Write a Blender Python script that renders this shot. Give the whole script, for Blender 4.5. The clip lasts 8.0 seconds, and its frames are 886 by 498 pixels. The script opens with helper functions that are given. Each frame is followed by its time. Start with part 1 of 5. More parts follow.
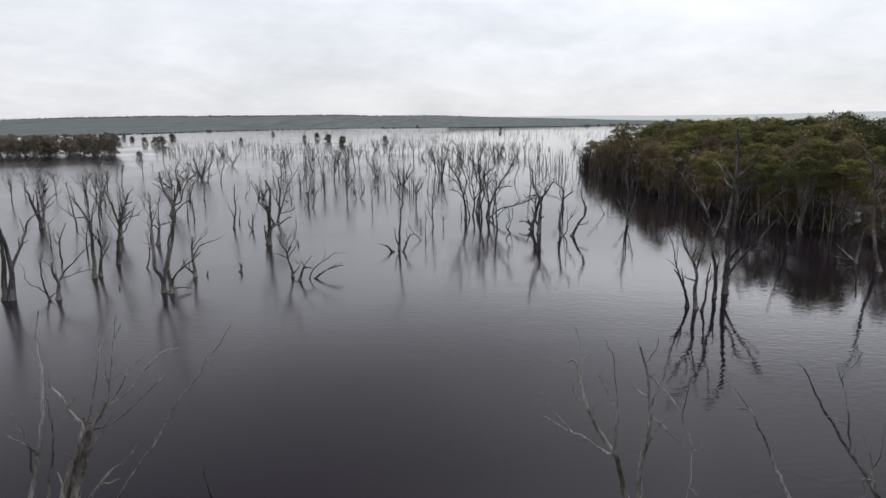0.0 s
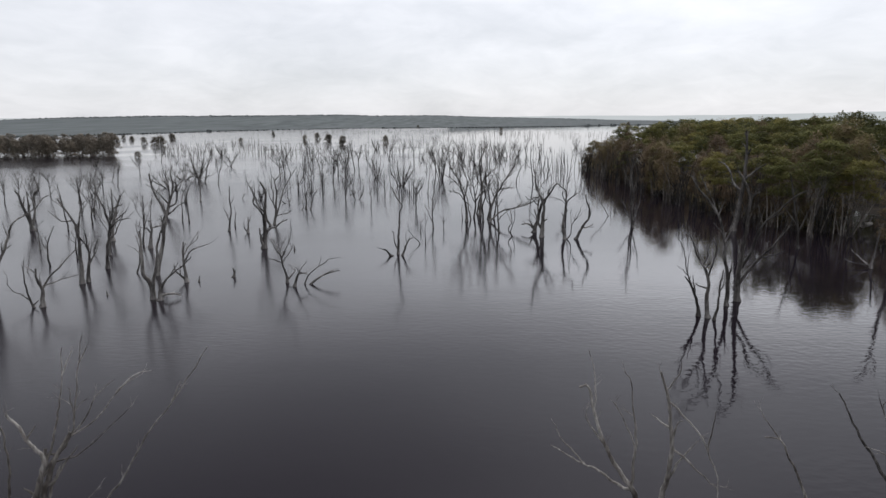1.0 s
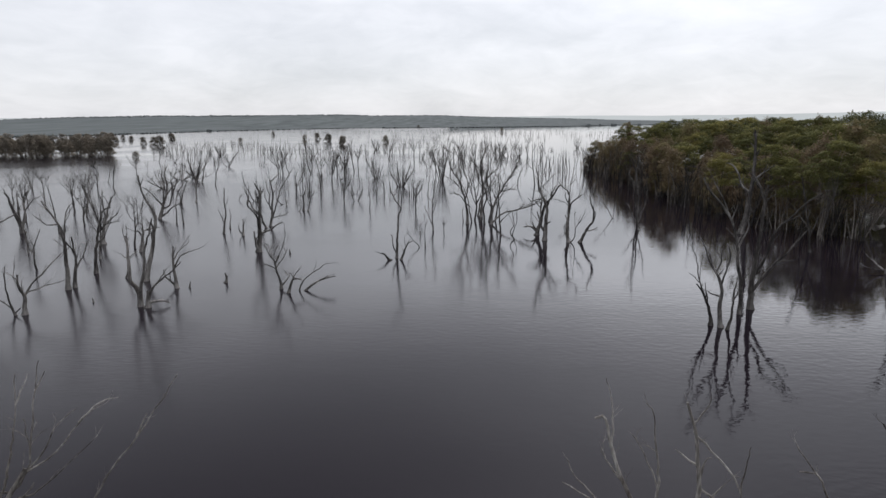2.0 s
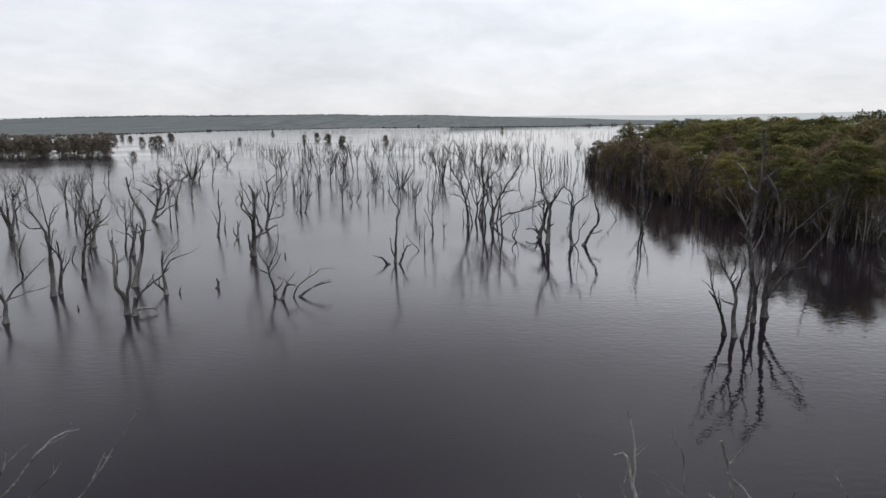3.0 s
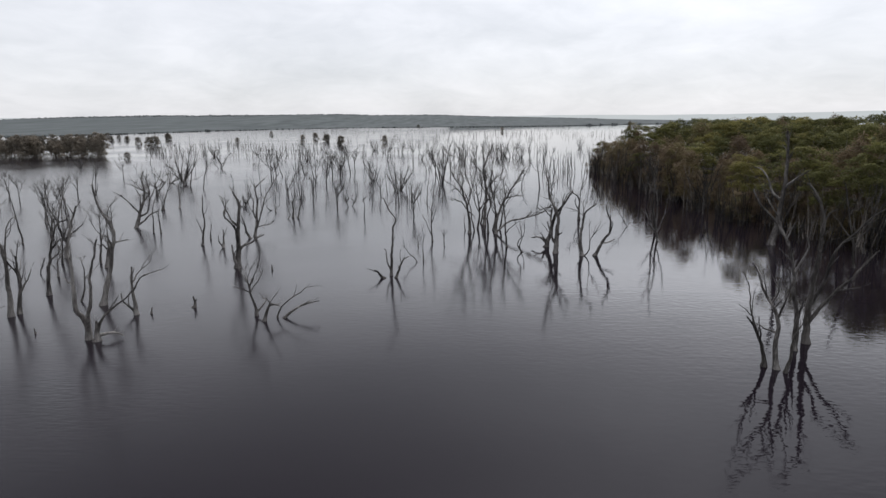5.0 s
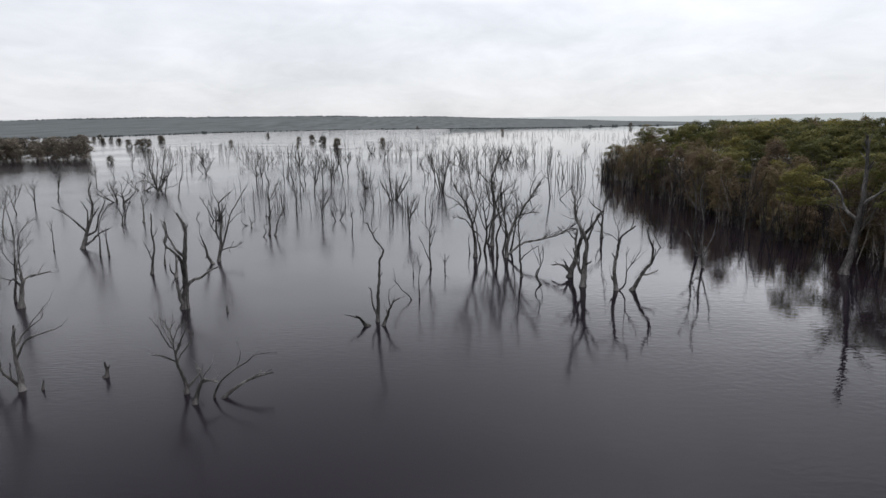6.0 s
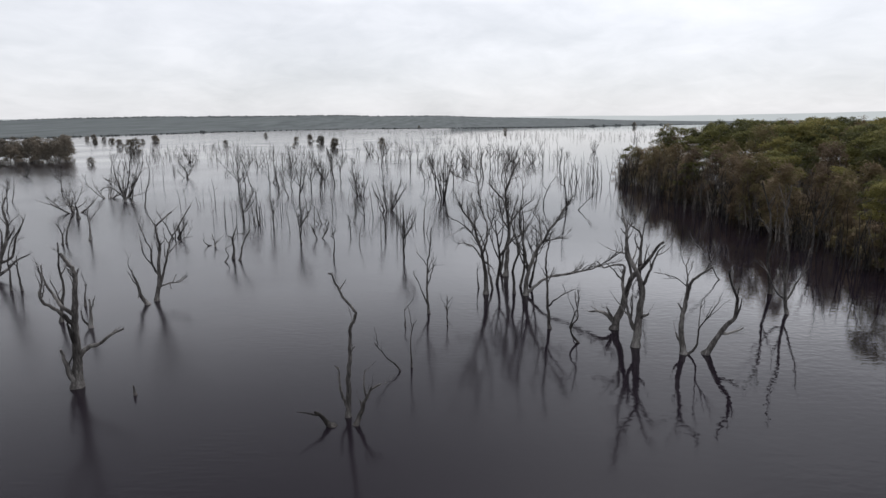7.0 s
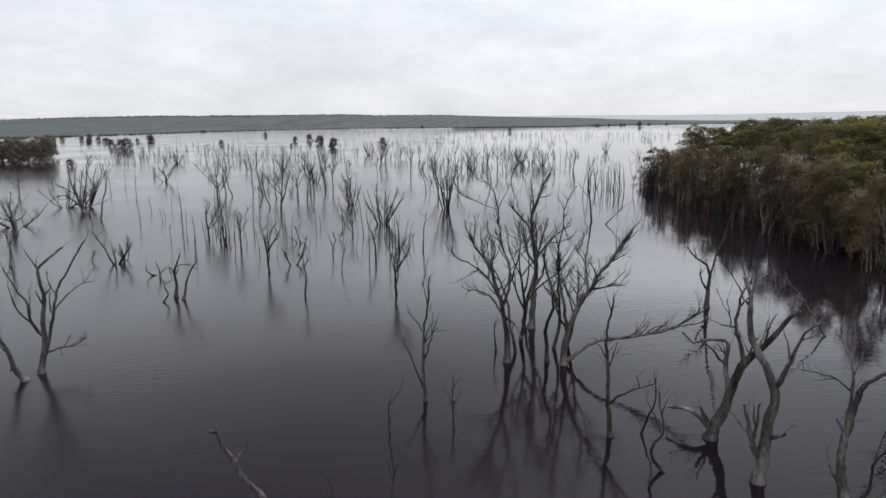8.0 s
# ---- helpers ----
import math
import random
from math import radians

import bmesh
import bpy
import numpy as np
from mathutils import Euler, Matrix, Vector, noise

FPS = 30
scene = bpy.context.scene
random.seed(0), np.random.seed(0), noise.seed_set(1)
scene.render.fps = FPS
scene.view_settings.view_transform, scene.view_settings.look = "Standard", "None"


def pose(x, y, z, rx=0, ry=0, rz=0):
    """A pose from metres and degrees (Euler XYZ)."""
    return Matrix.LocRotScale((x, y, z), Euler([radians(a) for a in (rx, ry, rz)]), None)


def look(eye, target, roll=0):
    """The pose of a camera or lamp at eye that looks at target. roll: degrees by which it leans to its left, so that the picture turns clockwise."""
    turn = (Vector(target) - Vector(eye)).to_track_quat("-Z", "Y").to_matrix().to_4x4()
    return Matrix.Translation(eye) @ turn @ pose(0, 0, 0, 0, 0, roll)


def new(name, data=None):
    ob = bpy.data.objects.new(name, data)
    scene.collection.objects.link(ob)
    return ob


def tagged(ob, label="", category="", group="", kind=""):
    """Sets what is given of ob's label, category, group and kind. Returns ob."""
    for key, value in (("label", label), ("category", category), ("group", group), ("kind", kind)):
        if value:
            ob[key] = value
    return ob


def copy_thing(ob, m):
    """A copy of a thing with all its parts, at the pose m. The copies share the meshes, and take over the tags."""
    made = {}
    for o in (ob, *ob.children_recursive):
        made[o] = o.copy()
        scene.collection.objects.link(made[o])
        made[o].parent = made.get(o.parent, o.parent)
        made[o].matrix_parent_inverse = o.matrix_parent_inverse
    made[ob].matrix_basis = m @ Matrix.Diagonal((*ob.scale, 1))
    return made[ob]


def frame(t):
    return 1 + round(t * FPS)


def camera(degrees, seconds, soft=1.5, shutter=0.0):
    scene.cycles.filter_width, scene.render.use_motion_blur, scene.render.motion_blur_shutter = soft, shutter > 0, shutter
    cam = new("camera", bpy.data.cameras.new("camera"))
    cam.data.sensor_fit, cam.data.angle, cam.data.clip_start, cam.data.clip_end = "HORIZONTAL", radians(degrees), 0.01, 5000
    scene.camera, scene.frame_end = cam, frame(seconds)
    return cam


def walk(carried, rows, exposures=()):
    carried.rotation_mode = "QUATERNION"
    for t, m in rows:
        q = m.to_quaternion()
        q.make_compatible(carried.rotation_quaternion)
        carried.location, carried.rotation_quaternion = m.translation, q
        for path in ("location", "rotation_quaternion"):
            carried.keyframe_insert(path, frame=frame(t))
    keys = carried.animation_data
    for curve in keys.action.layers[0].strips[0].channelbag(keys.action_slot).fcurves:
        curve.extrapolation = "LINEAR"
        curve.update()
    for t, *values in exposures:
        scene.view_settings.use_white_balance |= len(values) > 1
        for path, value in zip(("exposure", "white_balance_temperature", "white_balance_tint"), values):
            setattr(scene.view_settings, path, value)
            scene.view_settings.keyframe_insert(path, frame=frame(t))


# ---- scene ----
# The camera: a drone that drifts over a flooded plain, then speeds up, about 12 m above the water.
cam = camera(70, 8.0)
PATH = [
    (0.0, (0.470, -2.73, 12.02), (0.438, -0.77, 11.627), -0.42),
    (0.5, (0.480, -1.83, 12.02), (0.447, 0.13, 11.627), -0.42),
    (1.0, (0.476, -0.89, 12.03), (0.442, 1.07, 11.637), -0.40),
    (1.5, (0.476, 0.06, 12.03), (0.441, 2.02, 11.637), -0.38),
    (3.0, (0.461, 2.81, 12.00), (0.425, 4.77, 11.606), -0.40),
    (3.5, (0.441, 3.74, 12.00), (0.405, 5.70, 11.606), -0.41),
    (4.0, (0.408, 4.65, 12.04), (0.373, 6.61, 11.644), -0.43),
    (4.2, (0.396, 5.08, 12.06), (0.360, 7.04, 11.664), -0.44),
    (5.3, (0.320, 9.75, 12.11), (0.285, 11.71, 11.717), -0.46),
    (5.5, (0.257, 12.11, 12.10), (0.223, 14.07, 11.710), -0.47),
    (6.0, (0.076, 18.85, 12.17), (0.042, 20.81, 11.780), -0.47),
    (6.5, (-0.051, 25.20, 12.24), (-0.086, 27.16, 11.849), -0.46),
    (7.0, (-0.131, 31.90, 12.22), (-0.170, 33.86, 11.828), -0.47),
    (7.5, (-0.220, 38.50, 12.17), (-0.264, 40.46, 11.779), -0.47),
    (8.0, (-0.411, 45.42, 12.16), (-0.460, 47.38, 11.766), -0.47),
]
walk(cam, [(t, look(eye, target, roll)) for t, eye, target, roll in PATH])


# ---- world and light: an overcast day ----
world = bpy.data.worlds.new("overcast_sky")
scene.world = world
world.use_nodes = True
SUN_HEIGHT, SUN_TURN = radians(60), radians(25)
BRIGHT = (0.27, 0.7, 0.661)  # bright patch added to the unseen sky, for the water to reflect


def build_sky():
    nt = world.node_tree
    nt.nodes.clear()
    add, link = nt.nodes.new, nt.links.new
    out, back = add("ShaderNodeOutputWorld"), add("ShaderNodeBackground")
    sky = add("ShaderNodeTexSky")
    sky.sky_type, sky.sun_disc = "NISHITA", False
    sky.sun_elevation, sky.sun_rotation = SUN_HEIGHT, SUN_TURN
    coord, split = add("ShaderNodeTexCoord"), add("ShaderNodeSeparateXYZ")
    link(coord.outputs["Generated"], split.inputs[0])
    # the cloud base is a flat layer: directions are laid onto a plane overhead
    lift = add("ShaderNodeMath")
    lift.operation = "ADD"
    lift.inputs[1].default_value = 0.3
    link(split.outputs["Z"], lift.inputs[0])
    low = add("ShaderNodeMath")
    low.operation = "MAXIMUM"
    low.inputs[1].default_value = 0.1
    link(lift.outputs[0], low.inputs[0])
    plane = add("ShaderNodeVectorMath")
    plane.operation = "DIVIDE"
    link(coord.outputs["Generated"], plane.inputs[0])
    link(low.outputs[0], plane.inputs[1])
    broad, fine = add("ShaderNodeTexNoise"), add("ShaderNodeTexNoise")
    for tex, scale, detail, rough in ((broad, 1.7, 5.0, 0.55), (fine, 5.0, 6.0, 0.6)):
        tex.inputs["Scale"].default_value = scale
        tex.inputs["Detail"].default_value = detail
        tex.inputs["Roughness"].default_value = rough
        tex.inputs["Distortion"].default_value = 0.6
        link(plane.outputs[0], tex.inputs["Vector"])
    both = add("ShaderNodeMix")
    both.inputs[0].default_value = 0.35
    link(broad.outputs["Fac"], both.inputs[2])
    link(fine.outputs["Fac"], both.inputs[3])
    ramp = add("ShaderNodeValToRGB")
    ramp.color_ramp.elements[0].position, ramp.color_ramp.elements[0].color = 0.32, (0.725, 0.74, 0.785, 1)
    ramp.color_ramp.elements[1].position, ramp.color_ramp.elements[1].color = 0.64, (0.93, 0.935, 0.985, 1)
    link(both.outputs[0], ramp.inputs[0])
    # a bright patch is added out of view below the hidden sun; cloud is greyer where it is seen edge on at the horizon
    toward = add("ShaderNodeVectorMath")
    toward.operation = "DOT_PRODUCT"
    toward.inputs[1].default_value = BRIGHT
    link(coord.outputs["Generated"], toward.inputs[0])
    glow = add("ShaderNodeMapRange")
    ahead, lobe = add("ShaderNodeMath"), add("ShaderNodeMath")
    ahead.operation, ahead.inputs[1].default_value = "MAXIMUM", 0.0
    lobe.operation, lobe.inputs[1].default_value = "POWER", 18.0
    link(toward.outputs["Value"], ahead.inputs[0])
    link(ahead.outputs[0], lobe.inputs[0])
    glow.inputs["To Min"].default_value, glow.inputs["To Max"].default_value = 0.875, 2.95
    link(lobe.outputs[0], glow.inputs["Value"])
    edge = add("ShaderNodeMapRange")
    edge.inputs["From Min"].default_value, edge.inputs["From Max"].default_value = 0.0, 0.16
    edge.inputs["To Min"].default_value, edge.inputs["To Max"].default_value = 0.92, 1.0
    link(split.outputs["Z"], edge.inputs["Value"])
    shade = add("ShaderNodeMath")
    shade.operation = "MULTIPLY"
    link(glow.outputs[0], shade.inputs[0])
    # bands are added to the sky above the view: bright low and overhead, dark between
    thick, low_part = add("ShaderNodeValToRGB"), add("ShaderNodeMath")
    steps = thick.color_ramp.elements
    steps[0].position, steps[1].position = 0.17, 1.0
    steps[0].color, steps[1].color = (0.86, 0.86, 0.86, 1), (1.7, 1.7, 1.7, 1)
    for place, value in ((0.2, 1.22), (0.235, 1.48), (0.29, 0.96), (0.36, 0.58), (0.51, 0.33), (0.64, 0.34), (0.78, 1.1)):
        steps.new(place).color = (value, value, value, 1)
    link(split.outputs["Z"], thick.inputs[0])
    low_part.operation = "MULTIPLY"
    link(edge.outputs[0], low_part.inputs[0])
    link(thick.outputs[0], low_part.inputs[1])
    link(low_part.outputs[0], shade.inputs[1])
    lit = add("ShaderNodeVectorMath")
    lit.operation = "SCALE"
    link(ramp.outputs[0], lit.inputs[0])
    link(shade.outputs[0], lit.inputs["Scale"])
    # a thin share of the blue sky comes through the cloud
    thin = add("ShaderNodeVectorMath")
    thin.operation = "MULTIPLY"
    thin.inputs[1].default_value = (0.012, 0.012, 0.012)
    link(sky.outputs[0], thin.inputs[0])
    total = add("ShaderNodeVectorMath")
    total.operation = "ADD"
    link(lit.outputs[0], total.inputs[0])
    link(thin.outputs[0], total.inputs[1])
    link(total.outputs[0], back.inputs["Color"])
    back.inputs["Strength"].default_value = 1.225
    link(back.outputs[0], out.inputs[0])


build_sky()
sun = new("sun", bpy.data.lights.new("sun", "SUN"))
sun.data.energy, sun.data.angle, sun.data.color = 0.9, radians(30), (1.0, 0.97, 0.93)
sun.matrix_world = look((math.sin(SUN_TURN) * 50, math.cos(SUN_TURN) * 50, 60), (0, 0, 0))
scene.view_settings.exposure = 0.0


# ---- materials ----
def material(name, colours, scale=3.0, rough=0.85, bump=0.3, bump_scale=20.0, stretch=(1, 1, 1), spread=0.0, metal=0.0):
    """A rough natural surface: two scales of noise run between the given colours; spread varies it from object to object."""
    mat = bpy.data.materials.new(name)
    mat.use_nodes = True
    nt = mat.node_tree
    add, link = nt.nodes.new, nt.links.new
    bsdf = nt.nodes["Principled BSDF"]
    coord, mapping = add("ShaderNodeTexCoord"), add("ShaderNodeMapping")
    mapping.inputs["Scale"].default_value = stretch
    link(coord.outputs["Object"], mapping.inputs[0])
    big, small = add("ShaderNodeTexNoise"), add("ShaderNodeTexNoise")
    big.inputs["Scale"].default_value, small.inputs["Scale"].default_value = scale, bump_scale
    big.inputs["Detail"].default_value, small.inputs["Detail"].default_value = 4.0, 6.0
    for tex in (big, small):
        link(mapping.outputs[0], tex.inputs["Vector"])
    mix = add("ShaderNodeMix")
    mix.inputs[0].default_value = 0.4
    link(big.outputs["Fac"], mix.inputs[2])
    link(small.outputs["Fac"], mix.inputs[3])
    value = mix.outputs[0]
    if spread:
        info, scaled, shifted = add("ShaderNodeObjectInfo"), add("ShaderNodeMath"), add("ShaderNodeMath")
        scaled.operation, scaled.inputs[1].default_value, scaled.inputs[2].default_value = "MULTIPLY_ADD", spread, -spread / 2
        link(info.outputs["Random"], scaled.inputs[0])
        link(value, shifted.inputs[0])
        link(scaled.outputs[0], shifted.inputs[1])
        value = shifted.outputs[0]
    ramp = add("ShaderNodeValToRGB")
    steps = ramp.color_ramp.elements
    while len(steps) < len(colours):
        steps.new(0.5)
    for n, colour in enumerate(colours):
        steps[n].position = 0.37 + 0.26 * n / (len(colours) - 1)
        steps[n].color = (*colour, 1)
    link(value, ramp.inputs[0])
    link(ramp.outputs[0], bsdf.inputs["Base Color"])
    bsdf.inputs["Roughness"].default_value, bsdf.inputs["Metallic"].default_value = rough, metal
    bsdf.inputs["Specular IOR Level"].default_value = 0.25
    if bump:
        relief = add("ShaderNodeBump")
        relief.inputs["Strength"].default_value, relief.inputs["Distance"].default_value = bump, 0.03
        link(small.outputs["Fac"], relief.inputs["Height"])
        link(relief.outputs[0], bsdf.inputs["Normal"])
    return mat


def leaf_material(name, colours, spread):
    """Foliage: each leaf tuft takes a shade of its own, each tree a tint of its own; thin leaves let light through."""
    mat = bpy.data.materials.new(name)
    mat.use_nodes = True
    nt = mat.node_tree
    add, link = nt.nodes.new, nt.links.new
    bsdf, out = nt.nodes["Principled BSDF"], nt.nodes["Material Output"]
    geo, info, coord, tex = add("ShaderNodeNewGeometry"), add("ShaderNodeObjectInfo"), add("ShaderNodeTexCoord"), add("ShaderNodeTexNoise")
    tex.inputs["Scale"].default_value = 0.35
    link(coord.outputs["Object"], tex.inputs["Vector"])
    first, second, third = add("ShaderNodeMath"), add("ShaderNodeMath"), add("ShaderNodeMath")
    first.operation = second.operation = "MULTIPLY_ADD"
    first.inputs[1].default_value, first.inputs[2].default_value = 0.22, -0.11
    link(geo.outputs["Random Per Island"], first.inputs[0])
    second.inputs[1].default_value, second.inputs[2].default_value = spread, -spread / 2
    link(info.outputs["Random"], second.inputs[0])
    link(first.outputs[0], third.inputs[0])
    link(second.outputs[0], third.inputs[1])
    total = add("ShaderNodeMath")
    link(third.outputs[0], total.inputs[0])
    link(tex.outputs["Fac"], total.inputs[1])
    ramp = add("ShaderNodeValToRGB")
    steps = ramp.color_ramp.elements
    while len(steps) < len(colours):
        steps.new(0.5)
    for n, colour in enumerate(colours):
        steps[n].position = 0.1 + 0.8 * n / (len(colours) - 1)
        steps[n].color = (*colour, 1)
    link(total.outputs[0], ramp.inputs[0])
    link(ramp.outputs[0], bsdf.inputs["Base Color"])
    bsdf.inputs["Roughness"].default_value, bsdf.inputs["Specular IOR Level"].default_value = 0.7, 0.12
    sheer, both = add("ShaderNodeBsdfTranslucent"), add("ShaderNodeMixShader")
    link(ramp.outputs[0], sheer.inputs["Color"])
    both.inputs[0].default_value = 0.48
    link(bsdf.outputs[0], both.inputs[1])
    link(sheer.outputs[0], both.inputs[2])
    link(both.outputs[0], out.inputs["Surface"])
    return mat


def water_material():
    """Still tannin-dark floodwater, wind-ruffled in patches."""
    mat = bpy.data.materials.new("dark_floodwater")
    mat.use_nodes = True
    nt = mat.node_tree
    add, link = nt.nodes.new, nt.links.new
    bsdf = nt.nodes["Principled BSDF"]
    bsdf.inputs["Base Color"].default_value = (0.0105, 0.0078, 0.0112, 1)
    bsdf.inputs["IOR"].default_value = 1.333
    coord, place = add("ShaderNodeTexCoord"), add("ShaderNodeSeparateXYZ")
    link(coord.outputs["Object"], place.inputs[0])
    patch = add("ShaderNodeTexNoise")
    patch.inputs["Scale"].default_value, patch.inputs["Detail"].default_value = 0.03, 3.0
    link(coord.outputs["Object"], patch.inputs["Vector"])
    # the wood gives shelter: the water is calm along it and ruffled out on the open plain
    open_water, gust = add("ShaderNodeMapRange"), add("ShaderNodeMath")
    open_water.inputs["From Min"].default_value, open_water.inputs["From Max"].default_value = 17.0, -16.0
    open_water.inputs["To Min"].default_value, open_water.inputs["To Max"].default_value = -0.62, 0.55
    link(place.outputs["X"], open_water.inputs["Value"])
    # out among the drowned trees the wind drops
    among, eased = add("ShaderNodeMapRange"), add("ShaderNodeMath")
    among.inputs["From Min"].default_value, among.inputs["From Max"].default_value = 95.0, 250.0
    link(place.outputs["Y"], among.inputs["Value"])
    eased.operation, eased.inputs[1].default_value = "MULTIPLY_ADD", -0.6
    link(among.outputs[0], eased.inputs[0])
    link(open_water.outputs[0], eased.inputs[2])
    gust.operation, gust.use_clamp = "ADD", True
    link(eased.outputs[0], gust.inputs[0])
    link(patch.outputs["Fac"], gust.inputs[1])
    rough = add("ShaderNodeMapRange")
    rough.inputs["To Min"].default_value, rough.inputs["To Max"].default_value = 0.028, 0.21
    link(gust.outputs[0], rough.inputs["Value"])
    link(rough.outputs[0], bsdf.inputs["Roughness"])
    # slow swell, ripples of half a metre and fine wind chop, each in its own height
    heights = []
    for scale, stretch, detail, height in ((0.3, (0.5, 1.0, 1.0), 2.0, 1.0), (2.9, (0.6, 1.0, 1.0), 2.0, 0.72), (5.0, (0.28, 1.0, 1.0), 2.0, 0.36)):
        mapping, tex, scaled = add("ShaderNodeMapping"), add("ShaderNodeTexNoise"), add("ShaderNodeMath")
        mapping.inputs["Scale"].default_value = stretch
        mapping.inputs["Rotation"].default_value = (0, 0, radians(8))
        tex.inputs["Scale"].default_value, tex.inputs["Detail"].default_value = scale, detail
        link(coord.outputs["Object"], mapping.inputs[0])
        link(mapping.outputs[0], tex.inputs["Vector"])
        scaled.operation, scaled.inputs[1].default_value = "MULTIPLY", height
        link(tex.outputs["Fac"], scaled.inputs[0])
        heights.append(scaled)
    calm = add("ShaderNodeMapRange")
    calm.inputs["To Min"].default_value, calm.inputs["To Max"].default_value = 1.15, 0.2
    link(gust.outputs[0], calm.inputs["Value"])
    swell, tamed, total = add("ShaderNodeMath"), add("ShaderNodeMath"), add("ShaderNodeMath")
    tamed.operation = "MULTIPLY"
    link(heights[0].outputs[0], swell.inputs[0])
    link(heights[1].outputs[0], swell.inputs[1])
    link(swell.outputs[0], tamed.inputs[0])
    link(calm.outputs[0], tamed.inputs[1])
    link(tamed.outputs[0], total.inputs[0])
    # the chop comes in cat's-paws
    paws, puff, chop = add("ShaderNodeTexNoise"), add("ShaderNodeMapRange"), add("ShaderNodeMath")
    paws.inputs["Scale"].default_value, paws.inputs["Detail"].default_value = 0.075, 3.0
    link(coord.outputs["Object"], paws.inputs["Vector"])
    puff.inputs["From Min"].default_value, puff.inputs["From Max"].default_value = 0.42, 0.66
    puff.inputs["To Min"].default_value, puff.inputs["To Max"].default_value = 0.2, 1.5
    link(paws.outputs["Fac"], puff.inputs["Value"])
    lee, sheltered = add("ShaderNodeMapRange"), add("ShaderNodeMath")
    lee.inputs["To Min"].default_value, lee.inputs["To Max"].default_value = 0.22, 2.2
    link(gust.outputs[0], lee.inputs["Value"])
    sheltered.operation = chop.operation = "MULTIPLY"
    link(heights[2].outputs[0], sheltered.inputs[0])
    link(lee.outputs[0], sheltered.inputs[1])
    link(sheltered.outputs[0], chop.inputs[0])
    link(puff.outputs[0], chop.inputs[1])
    link(chop.outputs[0], total.inputs[1])
    stilled, fading = add("ShaderNodeMath"), add("ShaderNodeMapRange")
    fading.inputs["To Min"].default_value, fading.inputs["To Max"].default_value = 1.0, 0.3
    link(among.outputs[0], fading.inputs["Value"])
    stilled.operation = "MULTIPLY"
    link(total.outputs[0], stilled.inputs[0])
    link(fading.outputs[0], stilled.inputs[1])
    relief = add("ShaderNodeBump")
    relief.inputs["Strength"].default_value, relief.inputs["Distance"].default_value = 1.0, 0.0095
    link(stilled.outputs[0], relief.inputs["Height"])
    link(relief.outputs[0], bsdf.inputs["Normal"])
    return mat


WATER = water_material()
BARK = material("weathered_grey_wood", [(0.011, 0.0095, 0.0085), (0.042, 0.038, 0.035), (0.13, 0.12, 0.112)], 1.6, 0.85, 0.6, 16.0, (1, 1, 0.22), 0.16)
PALE = material("bleached_wood", [(0.016, 0.014, 0.013), (0.088, 0.081, 0.076), (0.26, 0.246, 0.232)], 1.8, 0.8, 0.6, 18.0, (1, 1, 0.22), 0.12)
SILVER = material("silvered_wood", [(0.05, 0.042, 0.037), (0.19, 0.175, 0.16), (0.42, 0.4, 0.375)], 1.8, 0.8, 0.6, 18.0, (1, 1, 0.22), 0.1)
DARK = material("dark_drowned_wood", [(0.01, 0.009, 0.008), (0.03, 0.027, 0.025), (0.085, 0.078, 0.072)], 1.5, 0.8, 0.4, 14.0, (1, 1, 0.3), 0.14)
STEM = material("gum_bark", [(0.055, 0.047, 0.04), (0.14, 0.122, 0.106), (0.29, 0.262, 0.236)], 1.2, 0.85, 0.4, 12.0, (1, 1, 0.3), 0.2)
GREEN = leaf_material("olive_gum_leaves", [(0.078, 0.082, 0.037), (0.115, 0.119, 0.046), (0.162, 0.158, 0.056), (0.245, 0.213, 0.07)], 0.66)
RUSSET = leaf_material("browned_leaves", [(0.13, 0.096, 0.07), (0.185, 0.135, 0.09), (0.215, 0.165, 0.095), (0.2, 0.19, 0.08)], 0.6)
# leaves of the far trees, greyed and lightened in colour to stand for haze
HAZED_LEAVES = leaf_material("haze_paled_leaves", [(0.14, 0.128, 0.108), (0.21, 0.184, 0.15), (0.28, 0.238, 0.186)], 0.6)
SOIL = material("damp_shore_soil", [(0.018, 0.014, 0.011), (0.04, 0.032, 0.024), (0.09, 0.072, 0.055)], 0.25, 0.95, 0.3, 3.0)
# distance haze is painted into the far hills as blue-grey base colours
HAZED_HILLS = material("hazed_bushland", [(0.06, 0.07, 0.071), (0.084, 0.096, 0.097), (0.11, 0.123, 0.123)], 0.03, 0.95, 0.0, 0.06, (1, 0.14, 0.2))


def haze_glow_material():
    """The pale ranges at the horizon: a backdrop that glows, with the haze of damp air put into its colour."""
    mat = bpy.data.materials.new("hazed_ranges")
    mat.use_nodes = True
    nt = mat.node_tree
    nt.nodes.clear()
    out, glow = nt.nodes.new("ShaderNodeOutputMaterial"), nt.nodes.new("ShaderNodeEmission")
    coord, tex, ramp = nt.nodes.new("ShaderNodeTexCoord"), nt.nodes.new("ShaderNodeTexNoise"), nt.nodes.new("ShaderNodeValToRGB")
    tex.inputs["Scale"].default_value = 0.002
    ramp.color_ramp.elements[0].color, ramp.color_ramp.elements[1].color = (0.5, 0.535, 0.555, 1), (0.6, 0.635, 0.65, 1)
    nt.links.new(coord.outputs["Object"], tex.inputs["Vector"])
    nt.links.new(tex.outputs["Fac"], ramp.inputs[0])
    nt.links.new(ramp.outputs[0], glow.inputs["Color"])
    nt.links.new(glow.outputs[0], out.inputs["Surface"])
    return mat


